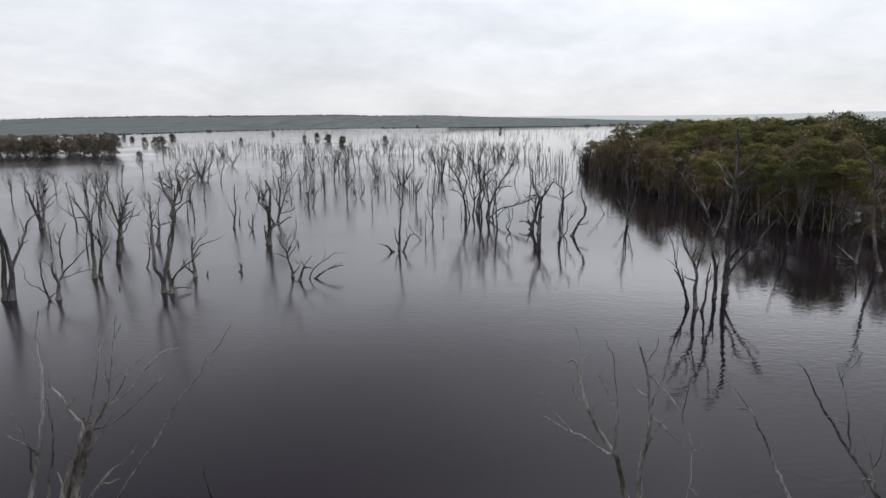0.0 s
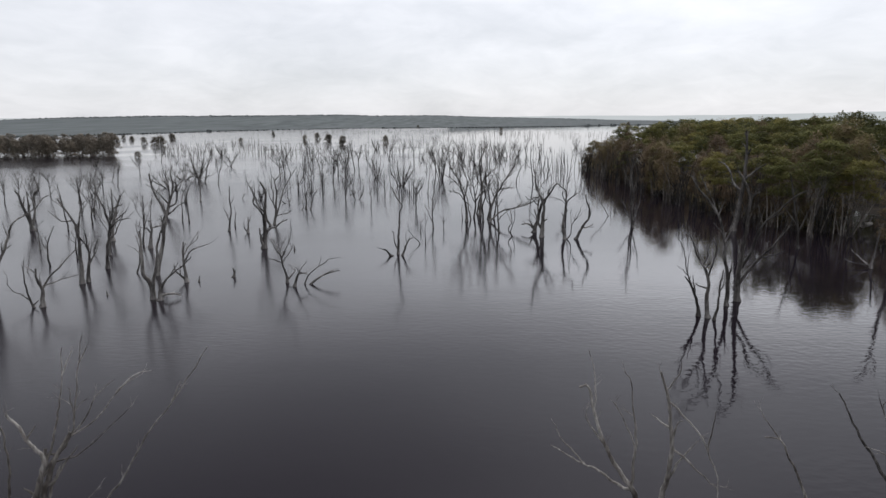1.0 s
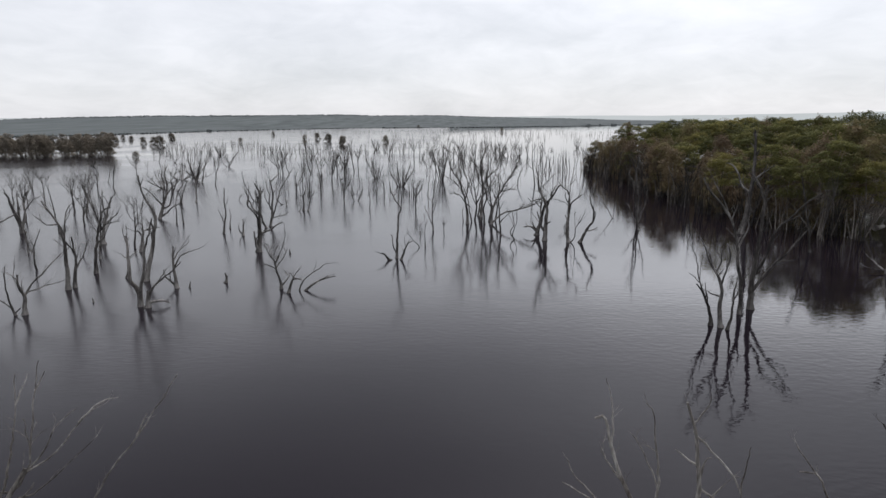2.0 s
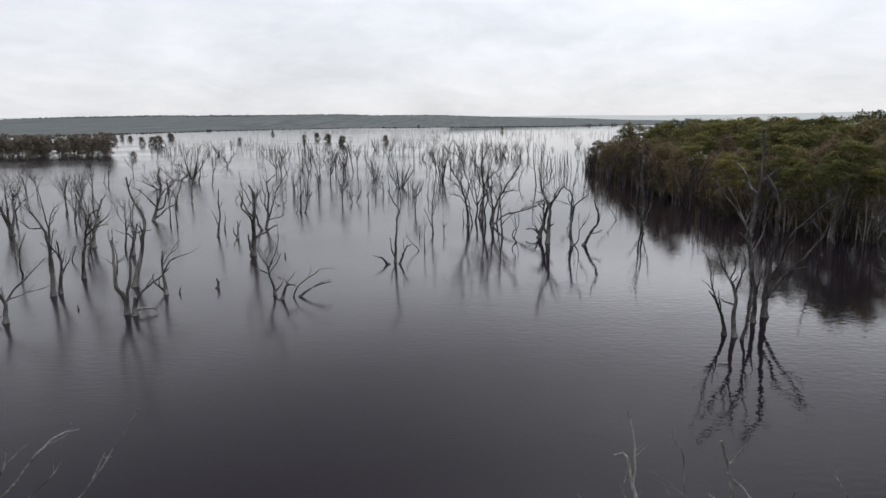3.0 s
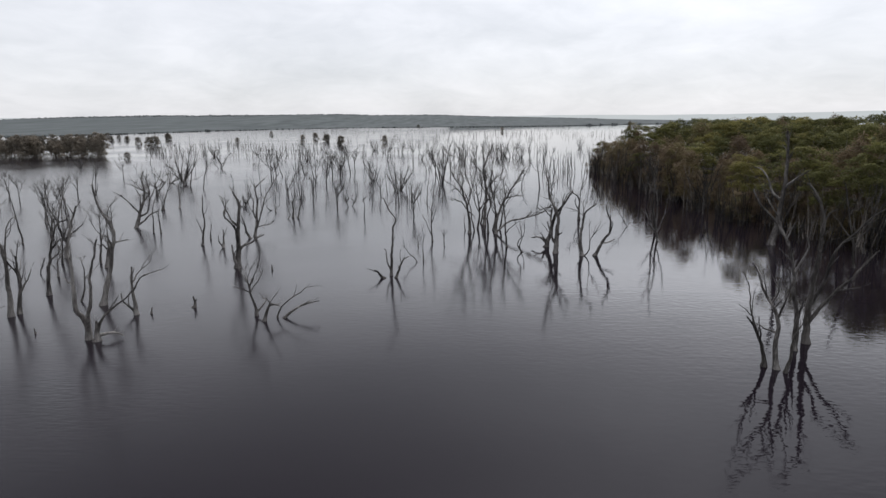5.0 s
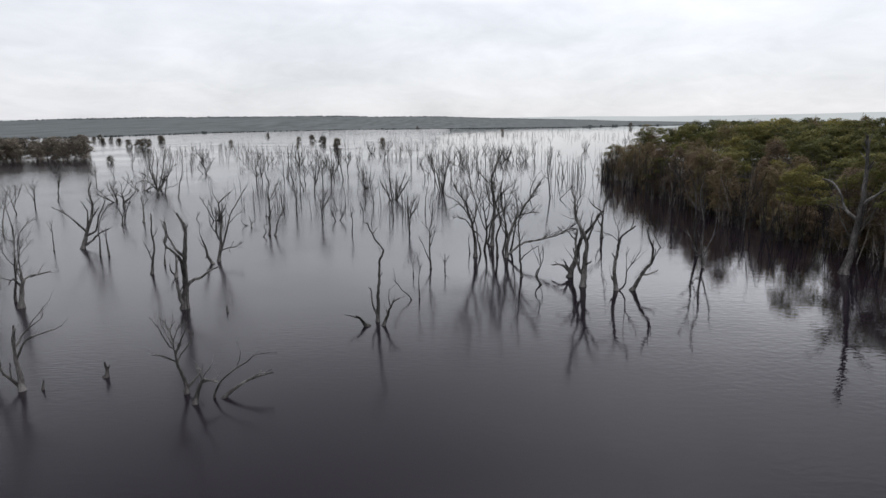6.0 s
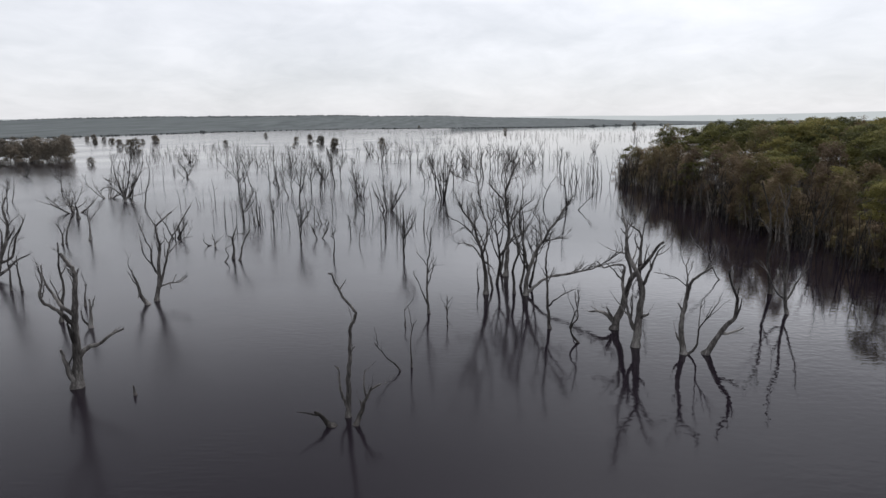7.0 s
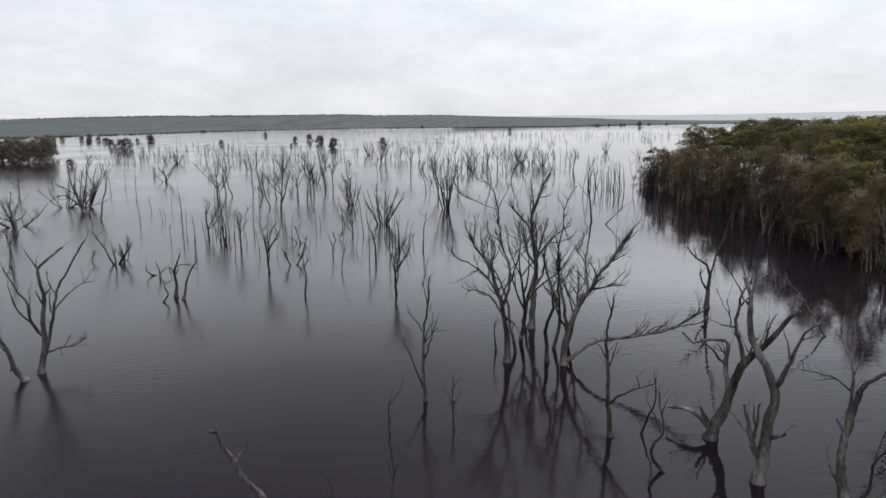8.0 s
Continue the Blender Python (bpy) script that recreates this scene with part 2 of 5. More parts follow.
# thicket colour is paled and blued to carry the distance haze
HAZED_THICKET = material("hazed_edge_thicket", [(0.09, 0.1, 0.102), (0.115, 0.127, 0.128), (0.145, 0.157, 0.157)], 0.02, 0.95, 0.0, 0.2)
# ridge crowns paler still: haze painted in, shaded sides lifted to the hill tone
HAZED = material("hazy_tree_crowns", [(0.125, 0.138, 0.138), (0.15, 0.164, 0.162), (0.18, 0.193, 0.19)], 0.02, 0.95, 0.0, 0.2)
HAZE_GLOW = haze_glow_material()


# ---- mesh helpers ----
def part(name, geo, mat, parent=None, label=""):
    """Links vertices and faces as one smooth mesh object under a thing."""
    mesh = bpy.data.meshes.new(name)
    mesh.from_pydata(geo[0], [], geo[1])
    mesh.polygons.foreach_set("use_smooth", [True] * len(mesh.polygons))
    mesh.materials.append(mat)
    mesh.update()
    ob = new(name, mesh)
    ob.parent = parent
    if label:
        tagged(ob, label)
    return ob


def thing(name, m, label, category, group=""):
    ob = new(name)
    ob.empty_display_size = 0.3
    ob.matrix_world = m
    return tagged(ob, label, category, group)


def tube(geo, points, radii, sides, rng, knobs=0.12):
    """Adds a tapering, slightly knobbly limb along the points to geo."""
    verts, faces = geo
    last = len(points) - 1
    rings = []
    for n, p in enumerate(points):
        ahead = (points[min(n + 1, last)] - points[max(n - 1, 0)]).normalized()
        across = ahead.cross(Vector((0.3, 0.95, 0.1))).normalized()
        up = ahead.cross(across)
        ring = []
        for k in range(sides):
            a = 2 * math.pi * k / sides
            r = radii[n] * (1 + rng.uniform(-knobs, knobs))
            ring.append(len(verts))
            verts.append(p + (across * math.cos(a) + up * math.sin(a)) * r)
        rings.append(ring)
    for a, b in zip(rings[:-1], rings[1:]):
        for k in range(sides):
            j = (k + 1) % sides
            faces.append((a[k], a[j], b[j], b[k]))
    faces.append(tuple(rings[0]))
    faces.append(tuple(reversed(rings[-1])))


def rounded(points, cuts, rng, jitter):
    """A smooth line through the points, with a little wander."""
    out = []
    for n in range(len(points) - 1):
        a, b = points[max(n - 1, 0)], points[n]
        c, d = points[n + 1], points[min(n + 2, len(points) - 1)]
        for k in range(cuts):
            s = k / cuts
            p = 0.5 * (2 * b + (c - a) * s + (2 * a - 5 * b + 4 * c - d) * s * s + (3 * b - 3 * c + d - a) * s**3)
            if n + k:
                bend = jitter + 0.022 * (c - b).length if jitter else 0.0
                p = p + Vector([rng.uniform(-bend, bend) for _ in range(3)])
            out.append(p)
    out.append(points[-1])
    return out


def twig(geo, start, way, length, radius, rng, depth=1):
    """A fine bare twig, which may fork once or twice."""
    points, p, d = [start], start, way.normalized()
    steps = 3
    for _ in range(steps):
        d = (d + Vector([rng.uniform(-0.3, 0.3) for _ in range(3)]) + Vector((0, 0, 0.1))).normalized()
        p = p + d * length / steps
        points.append(p)
    tube(geo, points, [radius * (1 - 0.65 * n / steps) for n in range(steps + 1)], 3, rng, 0.1)
    if depth:
        for n in (1, 2):
            if rng.random() < 0.65:
                side = Vector([rng.uniform(-1, 1) for _ in range(3)])
                twig(geo, points[n], d + side * 0.8, length * rng.uniform(0.4, 0.7), radius * 0.6, rng, depth - 1)


# ---- water, shore and far country ----
def water_sheet():
    half = 9000
    ob = part("water", ([Vector(p) for p in ((-half, -half, 0), (half, -half, 0), (half, half, 0), (-half, half, 0))], [(0, 1, 2, 3)]), WATER)
    tagged(ob, "still dark brown floodwater mirroring a grey sky", "water", kind="structure")


def shore_line(x):
    """How far off the far shore lies, by the way across."""
    rows = ((-2500, 560), (-900, 600), (-420, 690), (-385, 870), (-365, 1080), (-245, 1370), (0, 1455), (270, 1545), (500, 1900), (700, 2050), (2500, 2200))
    return float(np.interp(x, [r[0] for r in rows], [r[1] for r in rows]))


def land_height(x, y):
    d = y - shore_line(x)
    if d < 0:
        return -2.0
    rise = min(d / 2200, 1.0)
    side = x / max(y, 1)
    far_right = 1 - 0.85 * min(max((side + 0.02) / 0.4, 0.0), 1.0)
    hill = 45 - 14 * min(abs(side) / 0.7, 1.3) ** 2 + 8 * noise.noise((x / 900, y / 900, 0.3)) + 5 * noise.noise((x / 260, y / 700, 2.3))
    return 0.4 + min(d, 60) * 0.012 + hill * far_right * rise * rise * (3 - 2 * rise) 


def far_land():
    xs = np.linspace(-3200, 3200, 427)
    verts, faces = [], []
    rows = 64
    for x in xs:
        for k in range(rows):
            y = shore_line(x) + (4400 - shore_line(x)) * (k / (rows - 1)) ** 1.7
            z = land_height(x, y + 0.01) if k else -0.5
            verts.append(Vector((x, y, z)))
    for i in range(len(xs) - 1):
        for k in range(rows - 1):
            a = i * rows + k
            faces.append((a, a + rows, a + rows + 1, a + 1))
    tagged(part("ground", (verts, faces), HAZED_HILLS), "low bushland hills along the far shore, coloured grey-green with haze", "hills", kind="structure")


def canopy_blob(geo, x, y, z, r, h, rng):
    """One low, lumpy tree crown of a far wood."""
    verts, faces = geo
    base = len(verts)
    n = 6
    for lift, spread in ((0.15, 0.75), (0.55, 1.0), (0.85, 0.65)):
        for k in range(n):
            a = 2 * math.pi * k / n + lift
            s = spread * r * rng.uniform(0.75, 1.2)
            verts.append(Vector((x + math.cos(a) * s, y + math.sin(a) * s, z + h * lift * rng.uniform(0.85, 1.1))))
    verts.append(Vector((x, y, z + h)))
    for row in range(2):
        for k in range(n):
            j = (k + 1) % n
            faces.append((base + row * n + k, base + row * n + j, base + (row + 1) * n + j, base + (row + 1) * n + k))
    for k in range(n):
        faces.append((base + 2 * n + k, base + 2 * n + (k + 1) % n, base + 3 * n))


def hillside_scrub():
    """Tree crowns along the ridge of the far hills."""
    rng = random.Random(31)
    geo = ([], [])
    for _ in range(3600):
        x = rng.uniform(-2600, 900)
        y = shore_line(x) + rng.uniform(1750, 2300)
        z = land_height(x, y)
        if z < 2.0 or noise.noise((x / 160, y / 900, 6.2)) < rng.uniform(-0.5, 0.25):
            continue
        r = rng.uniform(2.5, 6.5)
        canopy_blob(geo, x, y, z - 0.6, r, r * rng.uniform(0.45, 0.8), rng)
    tagged(part("hillside_scrub", geo, HAZED), "tree crowns along the ridge of the far hills, coloured grey-green with haze", "scrub", kind="stuff")


def shore_thicket():
    """The dark ragged line of trees along the water's far edge."""
    rng = random.Random(12)
    geo = ([], [])
    for _ in range(4200):
        x = rng.uniform(-520, 1100)
        y = shore_line(x) - 8 - 70 * rng.random() ** 2
        if noise.noise((x / 70, 3.1, 0.4)) < 0.02 and y < shore_line(x) - 14:
            continue
        h = rng.uniform(0.5, 2.4) if rng.random() < 0.992 else rng.uniform(3, 6)
        canopy_blob(geo, x, y, -0.3, h * rng.uniform(0.5, 1.3), h, rng)
    tagged(part("shore_thicket", geo, HAZED_THICKET), "dark ragged thicket along the far water's edge", "thicket", kind="stuff")


def hazed_ranges():
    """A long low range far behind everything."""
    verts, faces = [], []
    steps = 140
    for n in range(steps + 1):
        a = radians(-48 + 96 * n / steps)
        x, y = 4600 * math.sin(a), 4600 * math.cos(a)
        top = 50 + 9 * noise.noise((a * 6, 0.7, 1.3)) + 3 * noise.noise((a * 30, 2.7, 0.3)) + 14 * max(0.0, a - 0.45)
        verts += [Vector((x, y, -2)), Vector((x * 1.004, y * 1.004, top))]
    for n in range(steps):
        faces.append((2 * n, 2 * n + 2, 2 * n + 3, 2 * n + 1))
    tagged(part("backdrop", (verts, faces), HAZE_GLOW), "pale blue-grey ranges at the horizon, a glowing backdrop coloured with haze", "hills", kind="structure")


water_sheet()
far_land()
hillside_scrub()
shore_thicket()
hazed_ranges()


# ---- dead trees ----
def along(line, at):
    """The point at a distance along a line of (point, distance, radius), and the radius there."""
    for (p, s, r), (q, e, w) in zip(line[:-1], line[1:]):
        if at <= e:
            k = (at - s) / max(e - s, 1e-6)
            return p.lerp(q, k), r + (w - r) * k
    return line[-1][0], line[-1][2]


def dead_words(height, count, rng):
    if height < 1.0:
        return "tree_stump", "short broken grey tree stump standing in floodwater", "stump"
    if height < 2.0 and count < 4:
        return "dead_branch", "bare broken grey branch rising out of dark floodwater", "branch"
    if count == 1:
        return "dead_tree", "slender bare pole of a drowned tree in floodwater", "dead tree"
    if height < 4.5:
        return "dead_tree", f"small bare drowned gum tree with {count} broken grey limbs in floodwater", "dead tree"
    return "dead_tree", f"tall bare weathered gum tree with {count} forking limbs standing in floodwater", "dead tree"


def snag(x, y, turn, radius, limbs, mat=None, fine=1.0, near=0.0):
    """A drowned tree. Each limb: the limb that it grows from (-1: the water), how far along that, and its
    growth as steps of (lean to the right in degrees, metres). near: how deep its foot lies under the water, for
    trees close below the camera, whose fine tips show."""
    rng = random.Random(int(x * 131 + y * 977))
    mat = mat or rng.choice((BARK, BARK, BARK, PALE))
    lines = []
    for parent, at, steps in limbs:
        if parent < 0:
            start, width, depth = Vector((0, 0, 0)), radius * 0.86, rng.uniform(-4, 4)
        else:
            start, width = along(lines[parent], at)
            width, depth = max(width * 0.71, 0.02), rng.uniform(-30, 30) * (0.1 if near else 1.0)
        length = sum(s[1] for s in steps)
        tip = max(0.007 if near else 0.014, width * (0.2 if near or fine > 2 else 0.28))
        p, gone, line = start, 0.0, [(start, 0.0, width)]
        for lean, step in steps:
            a, b = radians(lean + rng.uniform(-2, 2)), math.tan(radians(depth + rng.uniform(-6, 6)))
            p = p + Vector((step * math.sin(a), step * b, step * (math.cos(a) - 0.26 * b)))
            gone += step
            line.append((p, gone, width + (tip - width) * (gone / length) ** 0.78))
        lines.append(line)
    main = len(lines)
    for n in range(main):
        length = lines[n][-1][1]
        for _ in range(int(length * 0.5 * fine + rng.random()) if length > 0.9 and fine > 0.75 and not near else 0):
            p, r = along(lines[n], length * rng.uniform(0.45 if n == 0 else 0.3, 0.95))
            q, _ = along(lines[n], length * 0.97)
            way = (q - p).normalized() + Vector((rng.uniform(-0.9, 0.9), rng.uniform(-0.8, 0.8), rng.uniform(-0.1, 0.7)))
            lines.append(grow(p, way, rng.uniform(0.5, 1.4), max(min(r * 0.6, 0.045), 0.015), rng, 0.2, 0.07, 5))
    height = max(p.z for line in lines for p, _, _ in line)
    name, label, category = dead_words(height - near, len(limbs), rng)
    size = 1 + near / 12
    root = thing(name, pose(x, y, -near, 0, 0, turn) @ Matrix.Diagonal((size, size, size, 1)), label, category)
    for n, line in enumerate(lines):
        points = [p for p, _, _ in line]
        shape = rounded(points, 3, rng, 0.012)
        widths = []
        for k in range(len(shape)):
            i, f = divmod(k, 3)
            r = line[i][2] if i + 1 >= len(line) else line[i][2] + (line[i + 1][2] - line[i][2]) * f / 3
            widths.append(r)
        if n == 0:
            widths[0] *= 1.3
            shape.insert(0, shape[0] - (shape[1] - shape[0]).normalized() * 0.6)
            widths.insert(0, widths[0] * 1.15)
        geo, twigs = ([], []), ([], [])
        tube(geo, shape, widths, 8 if n == 0 else 7, rng)
        wood = part("trunk" if n == 0 else "limb", geo, mat, root)
        length = line[-1][1]
        if length < 0.45 or height < 1.6:
            continue
        # fine side shoots, thickest towards the tips, that keep to the way their limb grows
        slim = 0.008 if near else 0.013
        for _ in range(int(length * (0.5 if near else 1.0) * fine + (0.2 if near else 0.3) + rng.random())):
            at = length * (1 - (0.5 if n == 0 else 0.75) * rng.random() ** 1.4)
            p, r = along(line, at)
            q, _ = along(line, max(at - 0.35, 0.0))
            ahead = (p - q).normalized() if (p - q).length > 1e-4 else Vector((0, 0, 1))
            way = ahead + Vector([rng.uniform(-0.7, 0.7) for _ in range(3)]) + Vector((0, 0, 0.2))
            twig(twigs, p, way, rng.uniform(0.25, 0.85) * (0.7 if near else 1.0), min(slim, r * 0.8), rng)
        if twigs[0]:
            tagged(part("twig_spray", twigs, mat, wood), kind="stuff")
    return root


def grow(start, way, length, width, rng, wander, lift, steps):
    """A wandering limb: a line of (point, distance, radius)."""
    p, d, line = start, way.normalized(), [(start, 0.0, width)]
    for n in range(steps):
        d = (d + Vector([rng.uniform(-wander, wander) for _ in range(3)]) + Vector((0, 0, lift))).normalized()
        p = p + d * length / steps
        k = (n + 1) / steps
        line.append((p, length * k, width * (1 - 0.8 * k**0.85) + 0.006))
    return line


DEAD_KINDS = {
    "pole": "thin bare pole of a drowned tree in floodwater",
    "crook": "slim crooked bare drowned tree with a few short limbs in floodwater",
    "vee": "small bare drowned tree with diverging arms in floodwater",
    "fork": "bare forked drowned gum tree with twiggy limbs standing in floodwater",
    "bush": "many-stemmed bare drowned tree fanning out of floodwater",
    "clump": "close clump of thin upright drowned stems in floodwater",
    "star": "low sprawling bare drowned tree with spreading arms in floodwater",
}


def drowned_tree(x, y, height, style, seed, mat=None, sides=5, joined=False):
    """A drowned tree of one of the kinds above. joined: its limbs are one mesh, for trees far off."""
    rng = random.Random(seed)
    mat = mat or rng.choice((BARK, DARK, DARK, BARK))
    trunks, limbs, twigs = [], [], ([], [])
    lean = Vector((rng.uniform(-0.12, 0.12), rng.uniform(-0.12, 0.12), 1))
    base = Vector((0, 0, -0.4))

    def around(rise):
        a = rng.uniform(0, 6.28)
        return Vector((math.cos(a), math.sin(a), rise))

    def side(line, low, high, rise, length, share=0.65):
        p, r = along(line, line[-1][1] * rng.uniform(low, high))
        return grow(p, around(rise), length, max(r * share, 0.016), rng, 0.2, 0.1, 5)

    if style == "pole":
        trunks.append(grow(base, lean, height + 0.4, 0.024 + height * 0.007, rng, 0.09, 0.05, 6))
        for _ in range(rng.randint(0, 2)):
            limbs.append(side(trunks[0], 0.45, 0.9, rng.uniform(0.8, 1.6), height * rng.uniform(0.12, 0.28)))
    elif style == "crook":
        trunks.append(grow(base, lean, height + 0.4, 0.05 + height * 0.01, rng, 0.2, 0.06, 7))
        for _ in range(rng.randint(2, 4)):
            limbs.append(side(trunks[0], 0.4, 0.95, rng.uniform(0.4, 1.2), height * rng.uniform(0.15, 0.35)))
    elif style == "vee":
        for n in range(rng.randint(2, 4)):
            out = around(rng.uniform(0.7, 1.6))
            trunks.append(grow(base, out, height * rng.uniform(0.7, 1.15), 0.04 + height * 0.014, rng, 0.18, 0.12, 6))
    elif style == "fork":
        trunks.append(grow(base, lean, height * rng.uniform(0.6, 0.85), 0.06 + height * 0.012, rng, 0.14, 0.08, 7))
        for _ in range(rng.randint(4, 6)):
            line = side(trunks[0], 0.3, 0.9, rng.uniform(0.8, 1.7), 1.0)
            p = line[0][0]
            limbs.append(grow(p, line[1][0] - p, (height - p.z) * rng.uniform(0.7, 1.05), line[0][2], rng, 0.2, 0.12, 6))
    elif style == "bush":
        for _ in range(rng.randint(9, 12)):
            out, spread = around(1.0), rng.uniform(0.12, 0.75)
            way = Vector((out.x * spread, out.y * spread, 1))
            trunks.append(grow(Vector((out.x * 0.35, out.y * 0.35, -0.4)), way, height * rng.uniform(0.6, 1.1), 0.04 + height * 0.008, rng, 0.15, 0.08, 6))
    elif style == "clump":
        for _ in range(rng.randint(7, 10)):
            way = Vector((rng.uniform(-0.2, 0.2), rng.uniform(-0.2, 0.2), 1))
            foot = Vector((rng.gauss(0, 0.1), rng.gauss(0, 0.1), 0)) * height + base
            trunks.append(grow(foot, way, height * rng.uniform(0.55, 1.08), 0.025 + height * 0.006, rng, 0.1, 0.06, 6))
    else:
        for n in range(rng.randint(9, 12)):
            out = around(rng.uniform(0.15, 0.9) if n else 3.0)
            trunks.append(grow(Vector((out.x * 0.3, out.y * 0.3, -0.3)), out, height * rng.uniform(0.7, 1.1), 0.05 + height * 0.012, rng, 0.2, 0.08, 6))
    for line in list(limbs) + (trunks if style in ("bush", "star", "vee") else []):
        if style in ("pole", "crook"):
            break
        for _ in range(rng.randint(2, 3)):
            limbs.append(side(line, 0.3, 0.85, rng.uniform(0.5, 1.5), height * rng.uniform(0.12, 0.3)))
    for line in limbs + trunks:
        count = {"pole": 1, "clump": 2, "crook": 3}.get(style, 2 if joined else 4)
        for _ in range(count):
            at = line[-1][1] * (1 - 0.6 * rng.random() ** 1.3)
            p, r = along(line, at)
            q, _ = along(line, max(at - 0.3, 0))
            way = (p - q).normalized() + around(rng.uniform(0.1, 0.9)) * 0.7
            twig(twigs, p, way, rng.uniform(0.35, 0.9) * (0.35 + height / 9), min(r * 0.8, 0.017), rng, 0 if joined else 1)
    name = ("dead_sapling", "dead sapling", "drowned saplings") if style == "pole" else ("dead_tree", "dead tree", "drowned trees")
    root = thing(name[0], pose(x, y, 0, 0, 0, rng.uniform(0, 360)), DEAD_KINDS[style], name[1], name[2])
    shared = ([], [])
    for name, group in (("trunk", trunks), ("limb", limbs)):
        for line in group:
            geo = shared if joined and name == "limb" else ([], [])
            tube(geo, rounded([p for p, _, _ in line], 2, rng, 0.008), [w for a, b in zip(line, line[1:] + line[-1:]) for w in (a[2], (a[2] + b[2]) / 2)][: 2 * len(line) - 1], sides, rng)
            if geo is not shared:
                part(name, geo, mat, root)
    if shared[0]:
        tagged(part("branch_spray", shared, mat, root), kind="stuff")
    if twigs[0]:
        tagged(part("twig_spray", twigs, mat, root), kind="stuff")
    return root


# each drowned tree that stands near enough to tell its limbs apart
snag(-4.72, 56.81, 10, 0.15, [
    (-1, 0.0, [(1, 0.95), (1, 1.01), (7, 0.75), (0, 0.74), (5, 0.49), (26, 0.4), (13, 0.25), (-30, 0.35), (-41, 0.44), (-25, 0.4), (-27, 0.41), (-18, 0.33), (-79, 0.16)]),
    (0, 0.39, [(-25, 0.5), (-13, 0.53), (-2, 0.63), (-22, 0.22)]),
    (0, 2.21, [(9, 0.62), (33, 0.37)]),
    (0, 5.77, [(30, 0.53)]),
    (1, 1.66, [(-34, 0.32)]),
], PALE, 0.25)
snag(-5.28, 55.94, 12, 0.17, [
    (-1, 0.0, [(-42, 0.26), (-33, 0.32), (-53, 0.38)]),
])
snag(-4.25, 56.05, 10, 0.14, [
    (-1, 0.0, [(23, 0.45), (18, 0.59), (28, 0.51), (54, 0.38), (61, 0.13)]),
    (0, 0.45, [(12, 0.38), (-11, 0.21)]),
    (0, 1.55, [(18, 0.25)]),
])
snag(-2.93, 61.8, 5, 0.06, [
    (-1, 0.0, [(-31, 0.43), (-48, 0.37), (-42, 0.62), (-34, 0.58)]),
])
snag(-1.88, 71.64, 3, 0.11, [
    (-1, 0.0, [(-5, 0.54), (-3, 1.06), (2, 1.3), (3, 0.64), (14, 0.65), (3, 1.51)]),
    (0, 3.16, [(-35, 0.64), (-38, 0.59)]),
    (0, 1.87, [(20, 0.82), (14, 0.66), (22, 0.47)]),
    (0, 0.54, [(-21, 1.14), (-20, 0.7), (-30, 0.33)]),
    (0, 4.46, [(-14, 0.52), (-13, 0.51)]),
])
snag(9.4, 68.39, -23, 0.291, [
    (-1, 0.0, [(9, 0.62), (22, 0.69), (11, 0.61), (14, 0.74), (21, 0.82), (38, 0.89), (34, 0.73), (29, 0.65), (46, 0.39)]),
    (0, 1.92, [(-9, 0.45), (-9, 0.67), (4, 0.69), (-21, 0.34), (-94, 0.65), (-110, 0.52), (-51, 0.56)]),
    (1, 1.13, [(-38, 0.64), (-39, 0.52), (-58, 0.25)]),
    (0, 3.28, [(-11, 0.79), (-18, 0.75), (5, 0.69), (4, 0.55), (25, 0.62)]),
    (3, 2.78, [(-28, 0.69), (-36, 0.54), (-28, 0.19)]),
    (3, 1.54, [(-91, 0.42), (-67, 0.39), (-69, 0.33)]),
    (5, 0.16, [(-10, 0.66), (-13, 0.37)]),
    (0, 0.33, [(-48, 0.63), (-67, 0.58), (-97, 0.74)]),
    (0, 0.23, [(-24, 0.62), (-29, 0.49)]),
], PALE)
snag(9.83, 65.35, -27, 0.28, [
    (-1, 0.0, [(2, 1.11), (5, 1.06), (8, 0.74), (-5, 0.49), (-19, 0.69), (-29, 0.61), (-30, 0.52), (-7, 0.77), (-3, 0.67), (-17, 0.48), (-19, 0.19)]),
    (0, 3.37, [(19, 0.61), (21, 0.56), (13, 0.52), (21, 0.54), (42, 0.44)]),
    (0, 0.84, [(-30, 0.52), (-15, 0.47), (-13, 0.6), (-15, 0.54)]),
    (2, 0.78, [(6, 0.75), (4, 0.67)]),
    (0, 1.53, [(41, 0.26), (57, 0.47)]),
    (0, 6.67, [(17, 0.31), (5, 0.29)]),
    (1, 1.17, [(-15, 0.48), (-19, 0.48)]),
], PALE)
snag(12.06, 64.21, -26, 0.213, [
    (-1, 0.0, [(-14, 0.69), (-4, 0.89), (3, 0.65), (11, 0.66), (5, 0.64), (18, 0.55), (46, 0.41), (48, 0.42), (51, 0.45)]),
    (0, 2.23, [(4, 1.15), (-1, 0.74), (-8, 0.73), (12, 0.46)]),
    (0, 0.64, [(-49, 0.33), (-27, 0.29)]),
    (0, 2.31, [(-34, 0.56)]),
    (1, 1.52, [(-54, 0.54), (-74, 0.63), (-85, 0.57)]),
    (0, 4.91, [(17, 0.65), (-11, 0.36)]),
], PALE)
snag(12.22, 64.1, -26, 0.08, [
    (-1, 0.0, [(39, 0.57), (5, 0.65), (5, 0.39), (26, 0.92), (28, 0.8)]),
    (0, 1.55, [(-1, 0.81), (4, 0.71)]),
])
